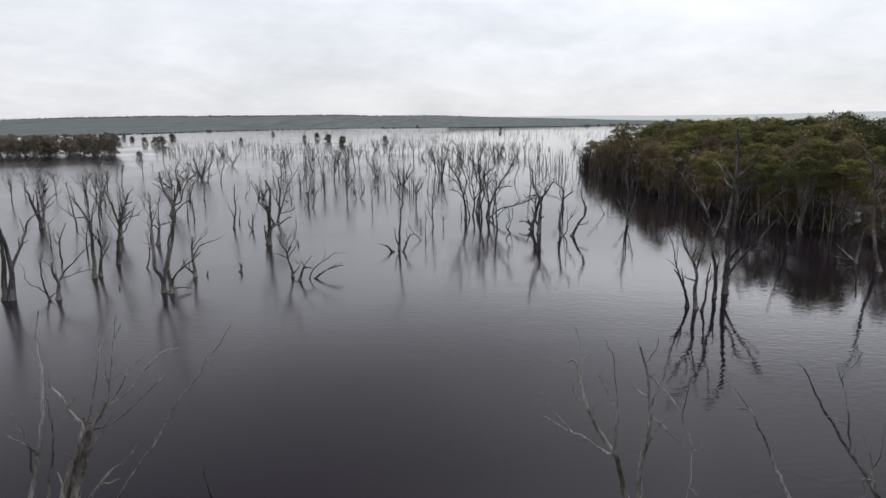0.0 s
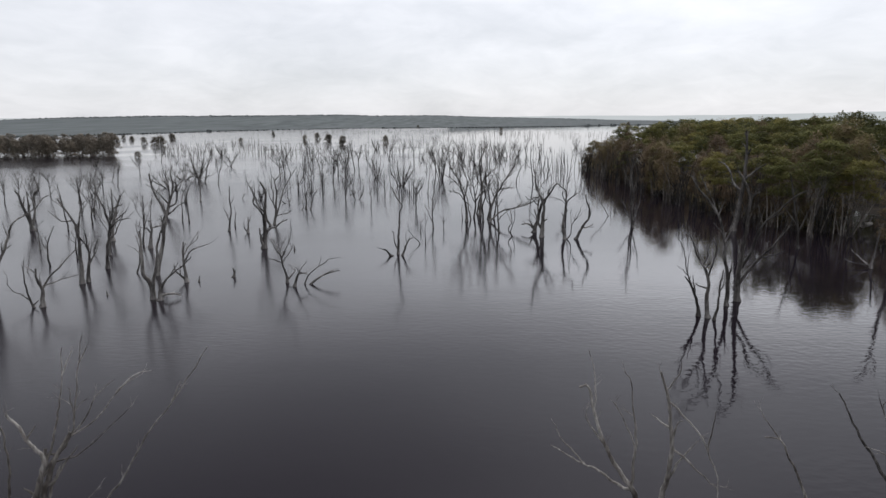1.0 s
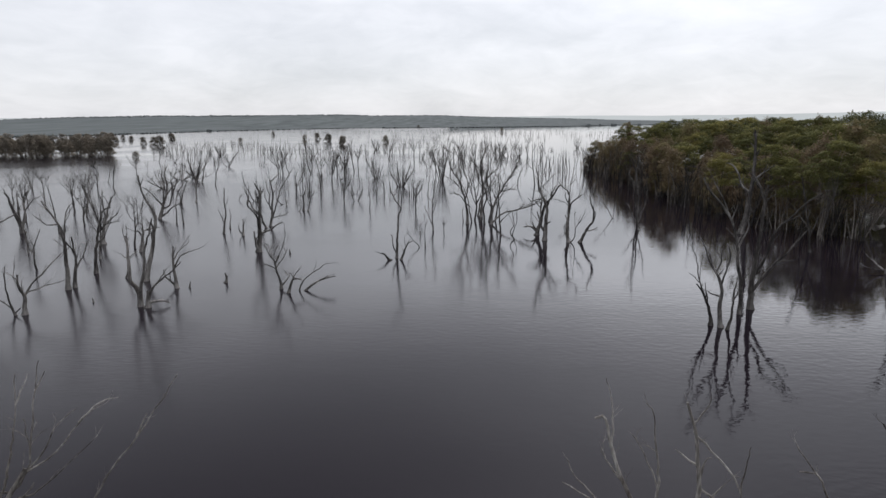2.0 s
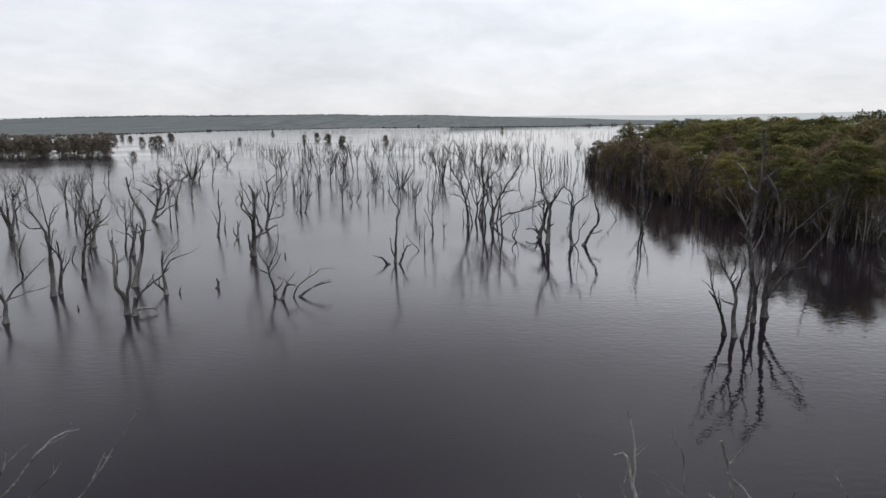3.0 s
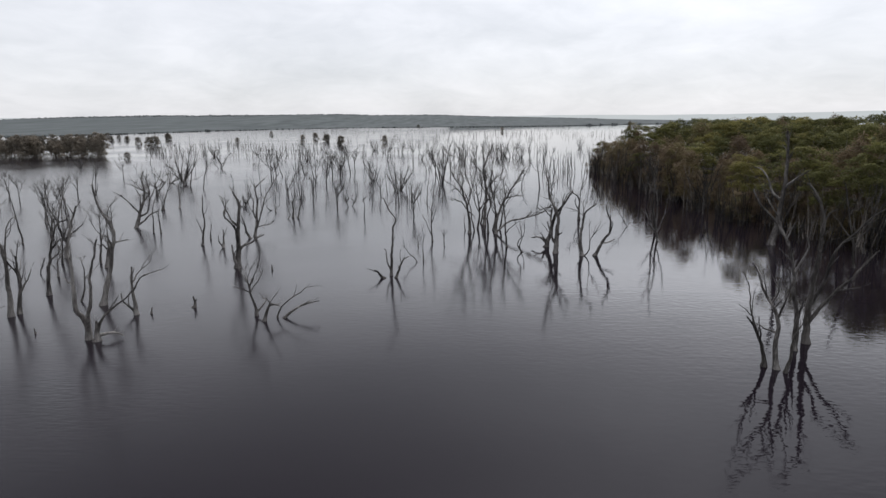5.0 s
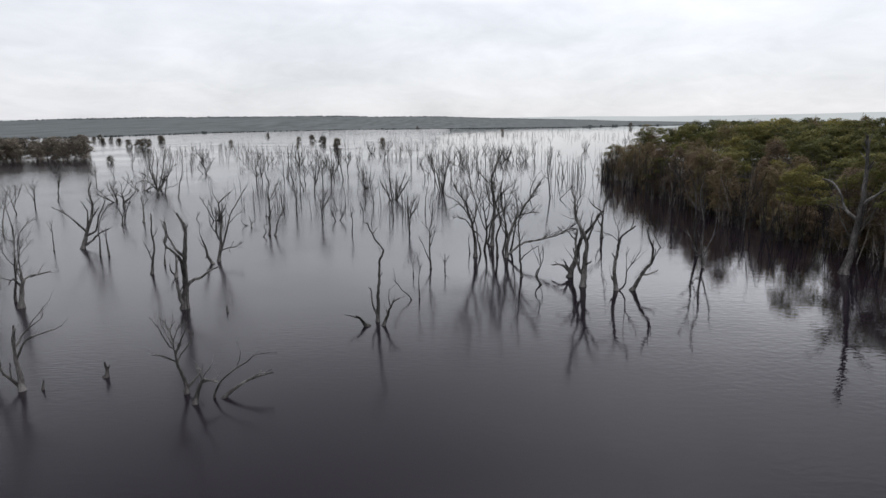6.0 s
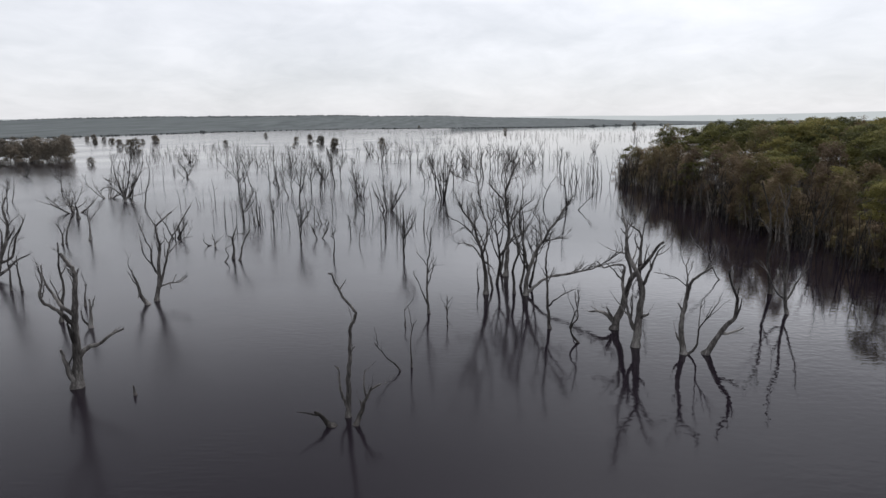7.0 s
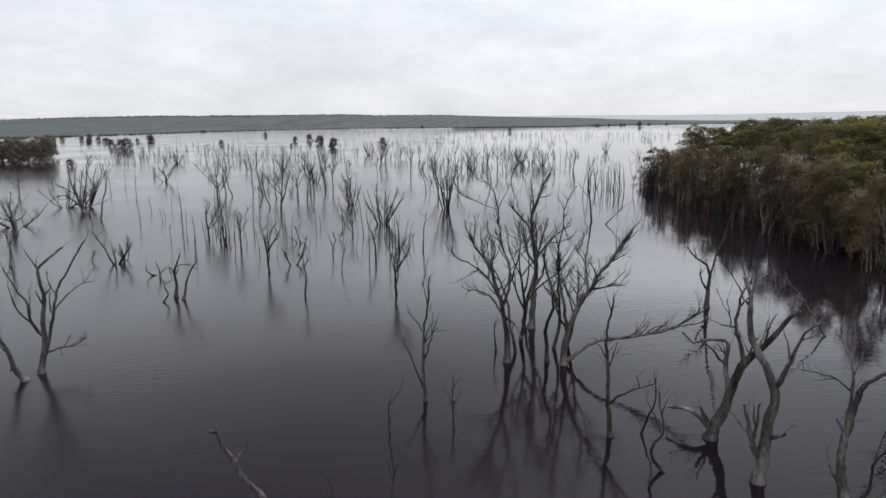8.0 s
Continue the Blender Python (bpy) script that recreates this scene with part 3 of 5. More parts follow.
snag(13.21, 64.16, -28, 0.202, [
    (-1, 0.0, [(24, 0.72), (23, 0.76), (32, 0.51), (40, 0.58), (0, 0.62), (3, 0.44), (-26, 0.55), (-19, 0.68), (3, 0.29)]),
    (0, 2.57, [(20, 0.56), (4, 0.5)]),
    (0, 1.37, [(82, 0.57), (55, 0.66)]),
], PALE)
snag(4.94, 76.0, -10, 0.224, [
    (-1, 0.0, [(1, 1.06), (11, 0.62), (19, 0.8), (23, 0.98), (33, 0.71), (27, 0.82), (36, 1.08), (30, 0.98), (40, 0.66)]),
    (0, 1.68, [(-7, 0.89), (-7, 1.18), (-12, 1.17), (1, 1.14), (9, 1.15), (-2, 0.5)]),
    (1, 0.15, [(-26, 0.97), (-9, 1.03), (-25, 0.69), (-11, 0.82)]),
    (0, 2.67, [(26, 1.3), (3, 0.87), (-16, 0.88), (-40, 0.43), (28, 0.59)]),
    (0, 0.09, [(47, 0.82), (48, 0.73), (63, 0.76), (83, 0.96), (74, 1.1), (74, 1.08), (53, 1.87)]),
    (4, 4.34, [(40, 0.4), (67, 0.42)]),
    (4, 5.44, [(72, 0.81), (74, 0.4)]),
    (0, 4.17, [(74, 0.84), (83, 0.99)]),
], PALE, fine=3.4)
snag(3.94, 81.88, -7, 0.246, [
    (-1, 0.0, [(2, 1.41), (1, 1.04), (2, 1.38), (-7, 1.02), (-8, 1.02), (-3, 1.0), (22, 1.07), (20, 0.87), (27, 0.8)]),
    (0, 4.17, [(33, 1.23), (43, 0.93), (55, 0.65)]),
    (0, 5.2, [(-20, 1.06), (-37, 0.83), (-45, 1.02)]),
    (0, 6.7, [(3, 1.16), (-10, 1.06)]),
    (0, 2.63, [(38, 0.67), (10, 0.7), (2, 1.02)]),
    (0, 3.83, [(-37, 0.84), (-16, 1.05), (-16, 0.87), (-1, 0.5)]),
    (1, 1.23, [(77, 0.83), (73, 0.6)]),
    (0, 7.94, [(75, 0.66)]),
], fine=3.4)
snag(2.07, 76.38, -5, 0.224, [
    (-1, 0.0, [(0, 1.53), (-8, 1.06), (-11, 0.76), (-15, 0.91), (-18, 0.92), (-40, 1.12), (-22, 0.77)]),
    (0, 2.59, [(-37, 1.1), (-69, 0.77), (-95, 0.49)]),
    (0, 3.35, [(-30, 1.34), (-51, 0.92), (-66, 0.69), (-39, 0.45)]),
    (0, 2.87, [(17, 1.11), (2, 1.17), (-22, 0.93), (-8, 1.15), (-6, 0.85), (-19, 0.88), (-45, 0.67)]),
    (3, 1.26, [(17, 1.07), (9, 1.17), (-14, 0.87)]),
    (0, 4.26, [(-10, 0.89), (9, 0.88), (-22, 0.92), (-12, 0.43)]),
    (3, 5.07, [(-67, 1.07), (-64, 0.93), (-27, 0.37)]),
    (2, 1.34, [(-56, 0.51), (-110, 0.45)]),
    (0, 5.18, [(-22, 0.78), (-6, 0.58)]),
    (0, 2.44, [(124, 0.63), (142, 0.38)]),
], PALE, fine=3.4)
snag(4.13, 76.39, -8, 0.146, [
    (-1, 0.0, [(-4, 1.22), (-4, 0.61), (18, 1.12), (-5, 1.03), (-16, 0.9), (-12, 0.88)]),
    (0, 3.98, [(32, 0.71), (24, 0.64)]),
])
snag(5.53, 68.5, -14, 0.13, [
    (-1, 0.0, [(-6, 1.0), (-5, 0.94), (0, 0.93), (-5, 0.91), (3, 0.68), (8, 0.46), (7, 0.72)]),
    (0, 1.35, [(47, 0.79), (55, 0.86), (65, 0.35)]),
    (0, 3.09, [(-24, 0.48), (-40, 0.28)]),
])
snag(6.79, 68.69, -17, 0.06, [
    (-1, 0.0, [(14, 0.72), (21, 0.67), (1, 0.59), (-11, 0.49)]),
])
snag(-21.3, 74.79, 35, 0.2, [
    (-1, 0.0, [(8, 0.88), (14, 0.58), (3, 1.17), (8, 1.15), (-5, 0.73), (0, 0.83), (44, 0.73), (56, 0.78)]),
    (0, 0.63, [(21, 1.28), (11, 1.3), (16, 0.87), (23, 0.59), (33, 0.79), (29, 0.93), (40, 0.48)]),
    (1, 2.44, [(39, 0.83), (51, 0.7), (60, 0.46), (84, 0.59)]),
    (2, 1.99, [(41, 0.48), (43, 0.5)]),
    (0, 5.33, [(-28, 0.65), (-19, 0.52)]),
    (0, 1.77, [(-28, 0.72), (-15, 0.63), (-3, 0.72), (-31, 0.56), (-19, 0.63), (-18, 0.68)]),
    (5, 0.72, [(-31, 1.13), (-15, 0.61), (-11, 0.65)]),
    (1, 0.32, [(72, 0.72), (94, 0.62), (58, 0.64)]),
    (7, 0.89, [(33, 0.7)]),
    (7, 0.72, [(166, 0.49)]),
], PALE)
snag(-21.51, 73.87, 37, 0.19, [
    (-1, 0.0, [(-26, 0.84), (-13, 0.87), (-16, 0.69), (-18, 0.31)]),
    (0, 1.01, [(-159, 0.43)]),
], PALE)
snag(-18.15, 59.86, 33, 0.305, [
    (-1, 0.0, [(6, 1.26), (4, 0.83), (0, 0.84), (4, 0.82), (8, 1.08), (4, 0.8), (-30, 0.5), (-26, 0.5)]),
    (0, 2.93, [(-29, 0.7), (-40, 0.62), (-50, 0.52), (-3, 0.4), (14, 0.53), (-4, 0.59)]),
    (0, 3.48, [(-41, 0.84), (-25, 0.64), (-17, 0.72), (-3, 0.66)]),
    (0, 4.96, [(16, 0.81)]),
    (0, 0.16, [(-26, 0.69), (-10, 0.74), (-7, 0.49)]),
    (0, 1.38, [(43, 0.67), (78, 0.5), (55, 0.63), (68, 0.58)]),
    (0, 2.1, [(-15, 0.76), (-3, 0.42)]),
], PALE)
snag(-25.15, 69.93, 33, 0.15, [
    (-1, 0.0, [(9, 1.1), (9, 1.1), (-3, 1.11), (3, 1.08), (1, 0.72)]),
    (0, 1.1, [(-14, 0.99), (-16, 0.79)]),
])
snag(-22.61, 68.79, 31, 0.17, [
    (-1, 0.0, [(6, 0.72), (3, 0.54), (-1, 0.54)]),
    (0, 0.08, [(-42, 0.45), (-16, 0.4), (-4, 0.36)]),
])
snag(-25.67, 73.47, 32, 0.1, [
    (-1, 0.0, [(4, 0.88), (12, 0.68)]),
])
snag(-37.42, 81.06, 34, 0.268, [
    (-1, 0.0, [(18, 1.07), (16, 0.79), (20, 1.34), (10, 1.3), (-6, 1.05), (0, 0.77), (26, 0.66)]),
    (0, 1.76, [(-45, 0.98), (-42, 1.14), (-53, 0.97), (-64, 0.7)]),
    (0, 1.95, [(6, 1.73), (-12, 0.81), (-26, 0.65)]),
    (0, 1.36, [(66, 0.97), (16, 1.33), (25, 1.11), (26, 0.67), (-17, 0.34)]),
    (0, 0.31, [(61, 1.0), (44, 0.73), (66, 1.15)]),
    (0, 4.51, [(-28, 0.92)]),
    (0, 3.2, [(38, 1.24)]),
], PALE)
snag(-33.75, 77.63, 33, 0.1, [
    (-1, 0.0, [(3, 1.48), (1, 0.98), (16, 1.48), (33, 1.21)]),
], PALE)
snag(-32.91, 77.62, 32, 0.12, [
    (-1, 0.0, [(-5, 0.91), (-5, 0.85), (4, 0.98)]),
])
snag(-40.0, 80.41, 36, 0.08, [
    (-1, 0.0, [(3, 1.45), (0, 0.78), (-6, 0.73)]),
])
snag(-20.63, 41.66, 35, 0.244, [
    (-1, 0.0, [(0, 0.6), (-11, 0.63), (-26, 0.73), (1, 1.15), (1, 1.14), (-1, 0.71)]),
    (0, 0.36, [(4, 1.11), (8, 1.15), (3, 1.15), (17, 0.86), (11, 0.85)]),
], PALE)
snag(-19.99, 41.37, 35, 0.244, [
    (-1, 0.0, [(1, 0.56), (2, 0.59)]),
    (0, 0.41, [(21, 0.88), (48, 0.72), (57, 0.63), (48, 0.74), (51, 0.35)]),
    (0, 0.33, [(89, 0.58), (99, 0.41), (125, 0.39)]),
], PALE)
snag(-20.27, 46.44, 31, 0.183, [
    (-1, 0.0, [(2, 0.78), (-6, 0.69), (3, 1.0), (6, 0.72)]),
    (0, 0.12, [(-41, 1.03), (-7, 0.62)]),
    (0, 1.53, [(31, 1.0), (68, 0.65), (80, 0.66)]),
    (0, 2.13, [(36, 0.93), (56, 0.74), (24, 0.28)]),
], PALE)
snag(-12.31, 46.1, 20, 0.14, [
    (-1, 0.0, [(-6, 0.72), (-16, 0.71), (-1, 0.66), (24, 0.45)]),
    (0, 1.59, [(-11, 0.86), (-13, 0.69), (-27, 0.57)]),
    (0, 1.53, [(-55, 0.68), (-77, 0.54)]),
    (0, 2.09, [(26, 0.97), (22, 0.58), (9, 0.71)]),
    (0, 1.58, [(32, 1.29), (12, 0.43)]),
    (0, 2.09, [(-39, 0.69), (-19, 0.89)]),
    (0, 0.21, [(46, 0.64), (37, 0.39), (-62, 0.27)]),
    (1, 1.54, [(36, 0.56)]),
    (0, 1.59, [(-4, 1.0), (19, 0.83)]),
], PALE, fine=1.3)
snag(-11.49, 45.0, 20, 0.15, [
    (-1, 0.0, [(15, 0.59), (27, 0.52), (104, 0.24), (106, 0.4)]),
    (0, 1.11, [(-20, 0.36), (-59, 0.23)]),
    (0, 0.65, [(24, 0.79), (44, 0.37)]),
], PALE)
snag(-10.84, 45.62, 18, 0.07, [
    (-1, 0.0, [(13, 0.37), (36, 0.57), (54, 0.59), (60, 0.73), (48, 0.44), (87, 0.47)]),
])
snag(-10.39, 45.62, 18, 0.12, [
    (-1, 0.0, [(47, 0.57), (65, 0.7), (75, 0.65), (85, 0.54)]),
    (0, 1.82, [(23, 0.28)]),
], PALE)
snag(-17.12, 48.02, 26, 0.15, [
    (-1, 0.0, [(10, 0.38), (-13, 0.41)]),
    (0, 0.24, [(26, 0.37)]),
])
snag(19.7, 40.84, -28, 0.246, [
    (-1, 0.0, [(-5, 1.28), (3, 1.04), (6, 1.04), (5, 1.02), (3, 1.0), (3, 0.99), (0, 0.65), (-15, 0.82), (-28, 0.71), (-36, 0.5)]),
    (0, 2.15, [(26, 0.6), (18, 1.1), (13, 1.39), (29, 0.98), (42, 0.92), (35, 1.21), (54, 0.96)]),
    (0, 1.01, [(26, 1.14), (34, 1.34), (41, 0.96), (29, 1.19), (36, 0.68)]),
    (0, 6.53, [(18, 0.8), (58, 0.53)]),
    (1, 4.07, [(60, 0.74), (44, 0.7)]),
    (2, 2.48, [(74, 0.99), (55, 0.47)]),
    (0, 7.02, [(7, 0.65)]),
])
snag(18.49, 39.71, -27, 0.179, [
    (-1, 0.0, [(-1, 0.95), (-7, 1.33), (-13, 1.0), (-5, 0.98), (-12, 1.14), (-24, 0.86), (-37, 1.08), (-43, 0.93), (-24, 0.87)]),
    (0, 4.26, [(25, 1.13), (0, 0.96), (5, 0.64)]),
    (0, 5.91, [(-24, 1.21), (-26, 1.57)]),
    (0, 1.61, [(12, 0.88), (2, 0.5)]),
])
snag(15.8, 37.48, -25, 0.157, [
    (-1, 0.0, [(-8, 0.86), (-22, 0.65), (-24, 0.66), (-37, 0.51)]),
    (0, 1.18, [(-7, 0.79), (-12, 0.63)]),
    (0, 1.34, [(-16, 1.59), (-9, 0.94), (-17, 0.63), (-38, 0.44)]),
])
snag(16.25, 37.13, -26, 0.179, [
    (-1, 0.0, [(-8, 0.82), (0, 0.95), (0, 0.62), (-21, 0.95), (-33, 0.69), (-20, 0.79), (-29, 0.73)]),
    (0, 2.54, [(17, 0.85), (11, 0.95), (-15, 0.76)]),
    (0, 1.85, [(-79, 0.51), (-58, 0.34)]),
    (0, 3.34, [(19, 0.68), (0, 0.61)]),
])
snag(16.43, 36.62, -27, 0.12, [
    (-1, 0.0, [(14, 0.74), (3, 0.94), (1, 0.77), (7, 0.78)]),
])
snag(31.47, 68.95, -32, 0.4, [
    (-1, 0.0, [(10, 1.69), (8, 2.33), (2, 2.24), (-2, 2.19), (-1, 1.64), (-6, 1.03)]),
    (0, 4.48, [(-47, 1.22), (-25, 1.69), (-41, 0.98), (-75, 0.62)]),
    (0, 5.72, [(48, 0.85), (56, 1.02), (60, 0.77)]),
    (0, 8.45, [(31, 0.78)]),
    (1, 1.22, [(-77, 0.8)]),
], PALE)
snag(33.34, 58.86, -31, 0.15, [
    (-1, 0.0, [(-6, 1.49), (-10, 1.49), (-9, 1.48), (-11, 1.72), (-15, 0.99)]),
    (0, 1.49, [(17, 1.59), (24, 1.65), (29, 1.53)]),
    (0, 2.24, [(-37, 1.46), (-38, 1.19)]),
    (0, 2.98, [(10, 1.26)]),
])
snag(-27.28, 39.79, 33, 0.207, [
    (-1, 0.0, [(6, 0.81), (2, 0.49), (-21, 0.6), (-1, 0.81)]),
    (0, 1.22, [(33, 0.89), (42, 0.88), (41, 1.22), (47, 0.7)]),
    (1, 0.24, [(74, 0.87), (78, 1.1), (73, 0.7)]),
], PALE)
snag(-27.79, 39.65, 34, 0.1, [
    (-1, 0.0, [(-15, 0.84), (-10, 0.93), (2, 0.8), (6, 0.71)]),
    (0, 0.39, [(-40, 0.91), (-68, 0.34), (-32, 0.78)]),
    (0, 0.14, [(52, 0.49)]),
], PALE)
snag(-30.98, 39.69, 37, 0.268, [
    (-1, 0.0, [(5, 1.66), (3, 1.6), (-1, 1.2), (-5, 1.2)]),
], PALE, fine=1.3)
snag(-30.54, 39.68, 36, 0.305, [
    (-1, 0.0, [(9, 1.66), (-2, 2.02), (-11, 1.45), (-11, 0.81)]),
    (0, 2.13, [(23, 1.6), (20, 1.44), (25, 1.05), (56, 0.88), (55, 0.76)]),
    (1, 1.59, [(3, 0.89)]),
    (1, 2.21, [(29, 0.75)]),
], PALE, fine=1.3)
snag(-48.4, 70.87, 34, 0.342, [
    (-1, 0.0, [(-11, 1.34), (-17, 1.44), (-8, 1.36), (-27, 0.69)]),
    (0, 0.26, [(13, 2.07), (1, 1.68), (40, 0.91)]),
    (0, 0.61, [(-3, 2.05), (0, 2.0)]),
    (0, 2.77, [(11, 1.34)]),
    (1, 2.07, [(36, 1.59), (64, 0.68)]),
], PALE, fine=1.3)
snag(-28.22, 46.06, 30, 0.22, [
    (-1, 0.0, [(4, 1.47), (3, 1.37), (-2, 0.91), (-8, 1.15), (-28, 1.05), (-26, 0.86)]),
    (0, 3.52, [(9, 1.36), (16, 1.14), (52, 0.54)]),
    (0, 3.76, [(149, 0.85), (164, 0.74)]),
    (0, 4.91, [(-85, 0.77), (-42, 1.27)]),
], PALE, fine=1.3)
snag(-28.07, 46.63, 30, 0.183, [
    (-1, 0.0, [(8, 1.81), (-2, 1.16), (-4, 0.93)]),
    (0, 1.35, [(30, 1.02), (22, 0.72)]),
], PALE, fine=1.3)
snag(-29.57, 60.14, 32, 0.244, [
    (-1, 0.0, [(9, 1.36), (4, 1.13), (-40, 0.32)]),
    (0, 0.45, [(12, 1.59), (74, 0.84), (75, 0.76)]),
    (0, 1.36, [(-28, 0.82), (-143, 0.52)]),
    (0, 2.49, [(2, 1.57), (13, 0.9), (36, 0.93)]),
], PALE, fine=1.3)
snag(-23.63, 48.61, 33, 0.244, [
    (-1, 0.0, [(13, 1.31), (15, 1.41), (13, 1.23), (8, 1.11), (-24, 1.03), (-19, 1.0), (-13, 0.87), (-3, 0.5)]),
    (0, 5.05, [(-16, 1.4)]),
    (0, 2.72, [(1, 1.23)]),
    (0, 3.94, [(-15, 0.75)]),
], PALE, fine=1.3)
snag(-35.48, 64.14, 34, 0.268, [
    (-1, 0.0, [(6, 1.47), (16, 1.48), (16, 0.98), (20, 1.0)]),
    (0, 1.96, [(48, 0.98), (51, 0.7)]),
    (0, 1.22, [(-18, 1.34), (-12, 1.01), (-20, 1.31), (-12, 1.22)]),
    (0, 2.69, [(-7, 1.24), (3, 1.44)]),
], PALE, fine=1.3)
snag(-29.0, 51.2, 37, 0.195, [
    (-1, 0.0, [(4, 1.51), (11, 1.49), (14, 1.12), (22, 1.15), (65, 0.71)]),
    (0, 3.37, [(44, 0.92), (80, 0.64), (86, 0.38)]),
    (0, 4.11, [(-4, 1.12), (-11, 0.76)]),
    (0, 2.63, [(60, 0.6), (22, 1.54)]),
    (0, 4.47, [(9, 1.5)]),
], PALE, fine=1.3)
snag(-31.81, 56.8, 36, 0.1, [
    (-1, 0.0, [(1, 1.07), (30, 0.69), (29, 0.45)]),
    (0, 0.42, [(-29, 0.81)]),
], PALE, fine=1.3)
snag(-10.34, 14.68, 31, 0.2, [
    (-1, 0.0, [(-27, 1.94), (14, 1.09), (14, 0.93), (15, 0.61), (11, 0.31)]),
    (0, 4.27, [(25, 0.62), (20, 0.31), (12, 0.46), (15, 0.46), (8, 0.61), (8, 0.67)]),
    (0, 4.73, [(91, 0.34), (30, 0.48), (18, 0.31), (-4, 0.56), (-1, 0.31)]),
    (2, 1.05, [(13, 0.61), (10, 0.91), (13, 0.68)]),
    (0, 4.12, [(35, 0.74), (42, 0.44), (43, 0.54), (30, 0.49), (51, 0.57)]),
    (4, 1.18, [(59, 0.66), (40, 0.71), (51, 0.58), (85, 0.4)]),
    (5, 1.38, [(46, 0.42), (69, 0.39)]),
    (1, 0.23, [(84, 0.66), (56, 0.52), (51, 1.06)]),
    (1, 2.45, [(25, 0.47), (22, 0.23)]),
    (3, 1.53, [(27, 0.47)]),
], SILVER, 1.0, 1.80)
snag(-10.59, 14.34, 32, 0.2, [
    (-1, 0.0, [(-13, 1.82), (11, 0.78), (17, 0.61), (16, 0.61), (20, 0.43), (28, 0.47), (34, 0.49)]),
    (0, 2.76, [(26, 0.54), (20, 0.54), (31, 0.56), (40, 0.51)]),
    (0, 3.83, [(56, 0.2), (27, 0.47)]),
    (0, 1.9, [(-4, 0.75), (-3, 0.49), (-11, 0.26)]),
], SILVER, 1.0, 1.80)
snag(-10.19, 14.30, 31, 0.13, [
    (-1, 0.0, [(-16, 1.92), (17, 0.69), (35, 0.53), (41, 0.34), (53, 0.27), (90, 0.11)]),
    (0, 3.14, [(94, 0.26), (78, 0.19)]),
], SILVER, 1.0, 1.80)
snag(-10.87, 14.42, 33, 0.16, [
    (-1, 0.0, [(-17, 1.85), (12, 0.85), (20, 0.54), (20, 0.43), (18, 0.49), (13, 0.43), (-27, 0.39), (-28, 0.22), (-16, 0.33), (-27, 0.43)]),
    (0, 3.24, [(44, 0.38), (58, 0.16)]),
    (0, 5.21, [(38, 0.16), (33, 0.22)]),
    (0, 3.67, [(-37, 0.18), (-40, 0.14)]),
], SILVER, 1.0, 1.80)
snag(-6.17, 12.93, 23, 0.05, [
    (-1, 0.0, [(2, 2.03), (-5, 0.65), (-12, 0.37), (-11, 0.3), (-6, 0.35)]),
    (0, 3.06, [(153, 0.2)]),
], PALE, 1.0, 1.20)
snag(-9.18, 13.41, 30, 0.05, [
    (-1, 0.0, [(-8, 1.85), (27, 1.09), (36, 0.65), (40, 0.59), (32, 0.9), (38, 0.51), (38, 0.78), (40, 0.62), (34, 0.86)]),
    (0, 6.38, [(30, 0.5)]),
], SILVER, 1.0, 1.20)
snag(-11.27, 13.36, 36, 0.1, [
    (-1, 0.0, [(-9, 2.21), (11, 1.19), (12, 0.88), (11, 0.73), (5, 0.73), (4, 0.72), (-2, 0.58), (10, 0.7)]),
    (0, 3.99, [(-24, 0.29), (-44, 0.45), (-44, 0.29)]),
    (0, 5.08, [(9, 0.51), (0, 0.66)]),
    (0, 3.4, [(-4, 1.1), (-20, 0.63), (-38, 0.24)]),
], SILVER, 1.0, 1.56)
snag(-10.88, 13.78, 34, 0.08, [
    (-1, 0.0, [(-14, 2.03), (10, 1.22), (10, 0.9), (5, 0.45), (-2, 0.62), (-12, 0.49)]),
], SILVER, 1.0, 1.56)
snag(5.65, 15.08, -16, 0.14, [
    (-1, 0.0, [(9, 1.92), (-10, 0.94), (-13, 0.93), (-34, 0.34), (-35, 0.51), (-25, 0.71), (-21, 0.54), (-11, 0.6), (-96, 0.21)]),
    (0, 3.87, [(-73, 0.36), (-53, 0.54), (-74, 0.3), (-68, 0.31), (-64, 0.56)]),
    (1, 1.2, [(-44, 0.42), (-47, 0.3), (-28, 0.41)]),
    (0, 4.96, [(-34, 0.42), (-37, 0.43), (-15, 0.12)]),
    (0, 3.98, [(4, 0.9), (-3, 0.6), (-9, 0.73), (-10, 0.44), (-47, 0.15)]),
    (4, 0.9, [(-19, 0.61), (-28, 0.63)]),
    (0, 5.89, [(2, 0.6), (-9, 0.59), (-13, 0.29)]),
], SILVER, 1.0, 2.64)
snag(6.48, 14.99, -19, 0.14, [
    (-1, 0.0, [(-10, 1.68), (1, 0.98), (2, 0.8), (4, 0.79), (3, 0.77), (-7, 0.6), (-10, 0.59), (-17, 0.45)]),
    (0, 6.22, [(29, 0.45), (9, 0.3)]),
    (0, 6.07, [(140, 0.52), (133, 0.47), (152, 0.47), (159, 0.53), (171, 0.45), (174, 0.61), (-170, 0.66)]),
    (0, 5.03, [(11, 0.4), (54, 0.16)]),
    (0, 5.33, [(-63, 0.26), (-54, 0.26)]),
    (0, 3.94, [(26, 0.57), (32, 0.64)]),
    (2, 1.47, [(4, 0.68), (4, 0.3)]),
    (0, 4.89, [(129, 0.51), (132, 0.48), (132, 0.38)]),
], SILVER, 1.0, 2.40)
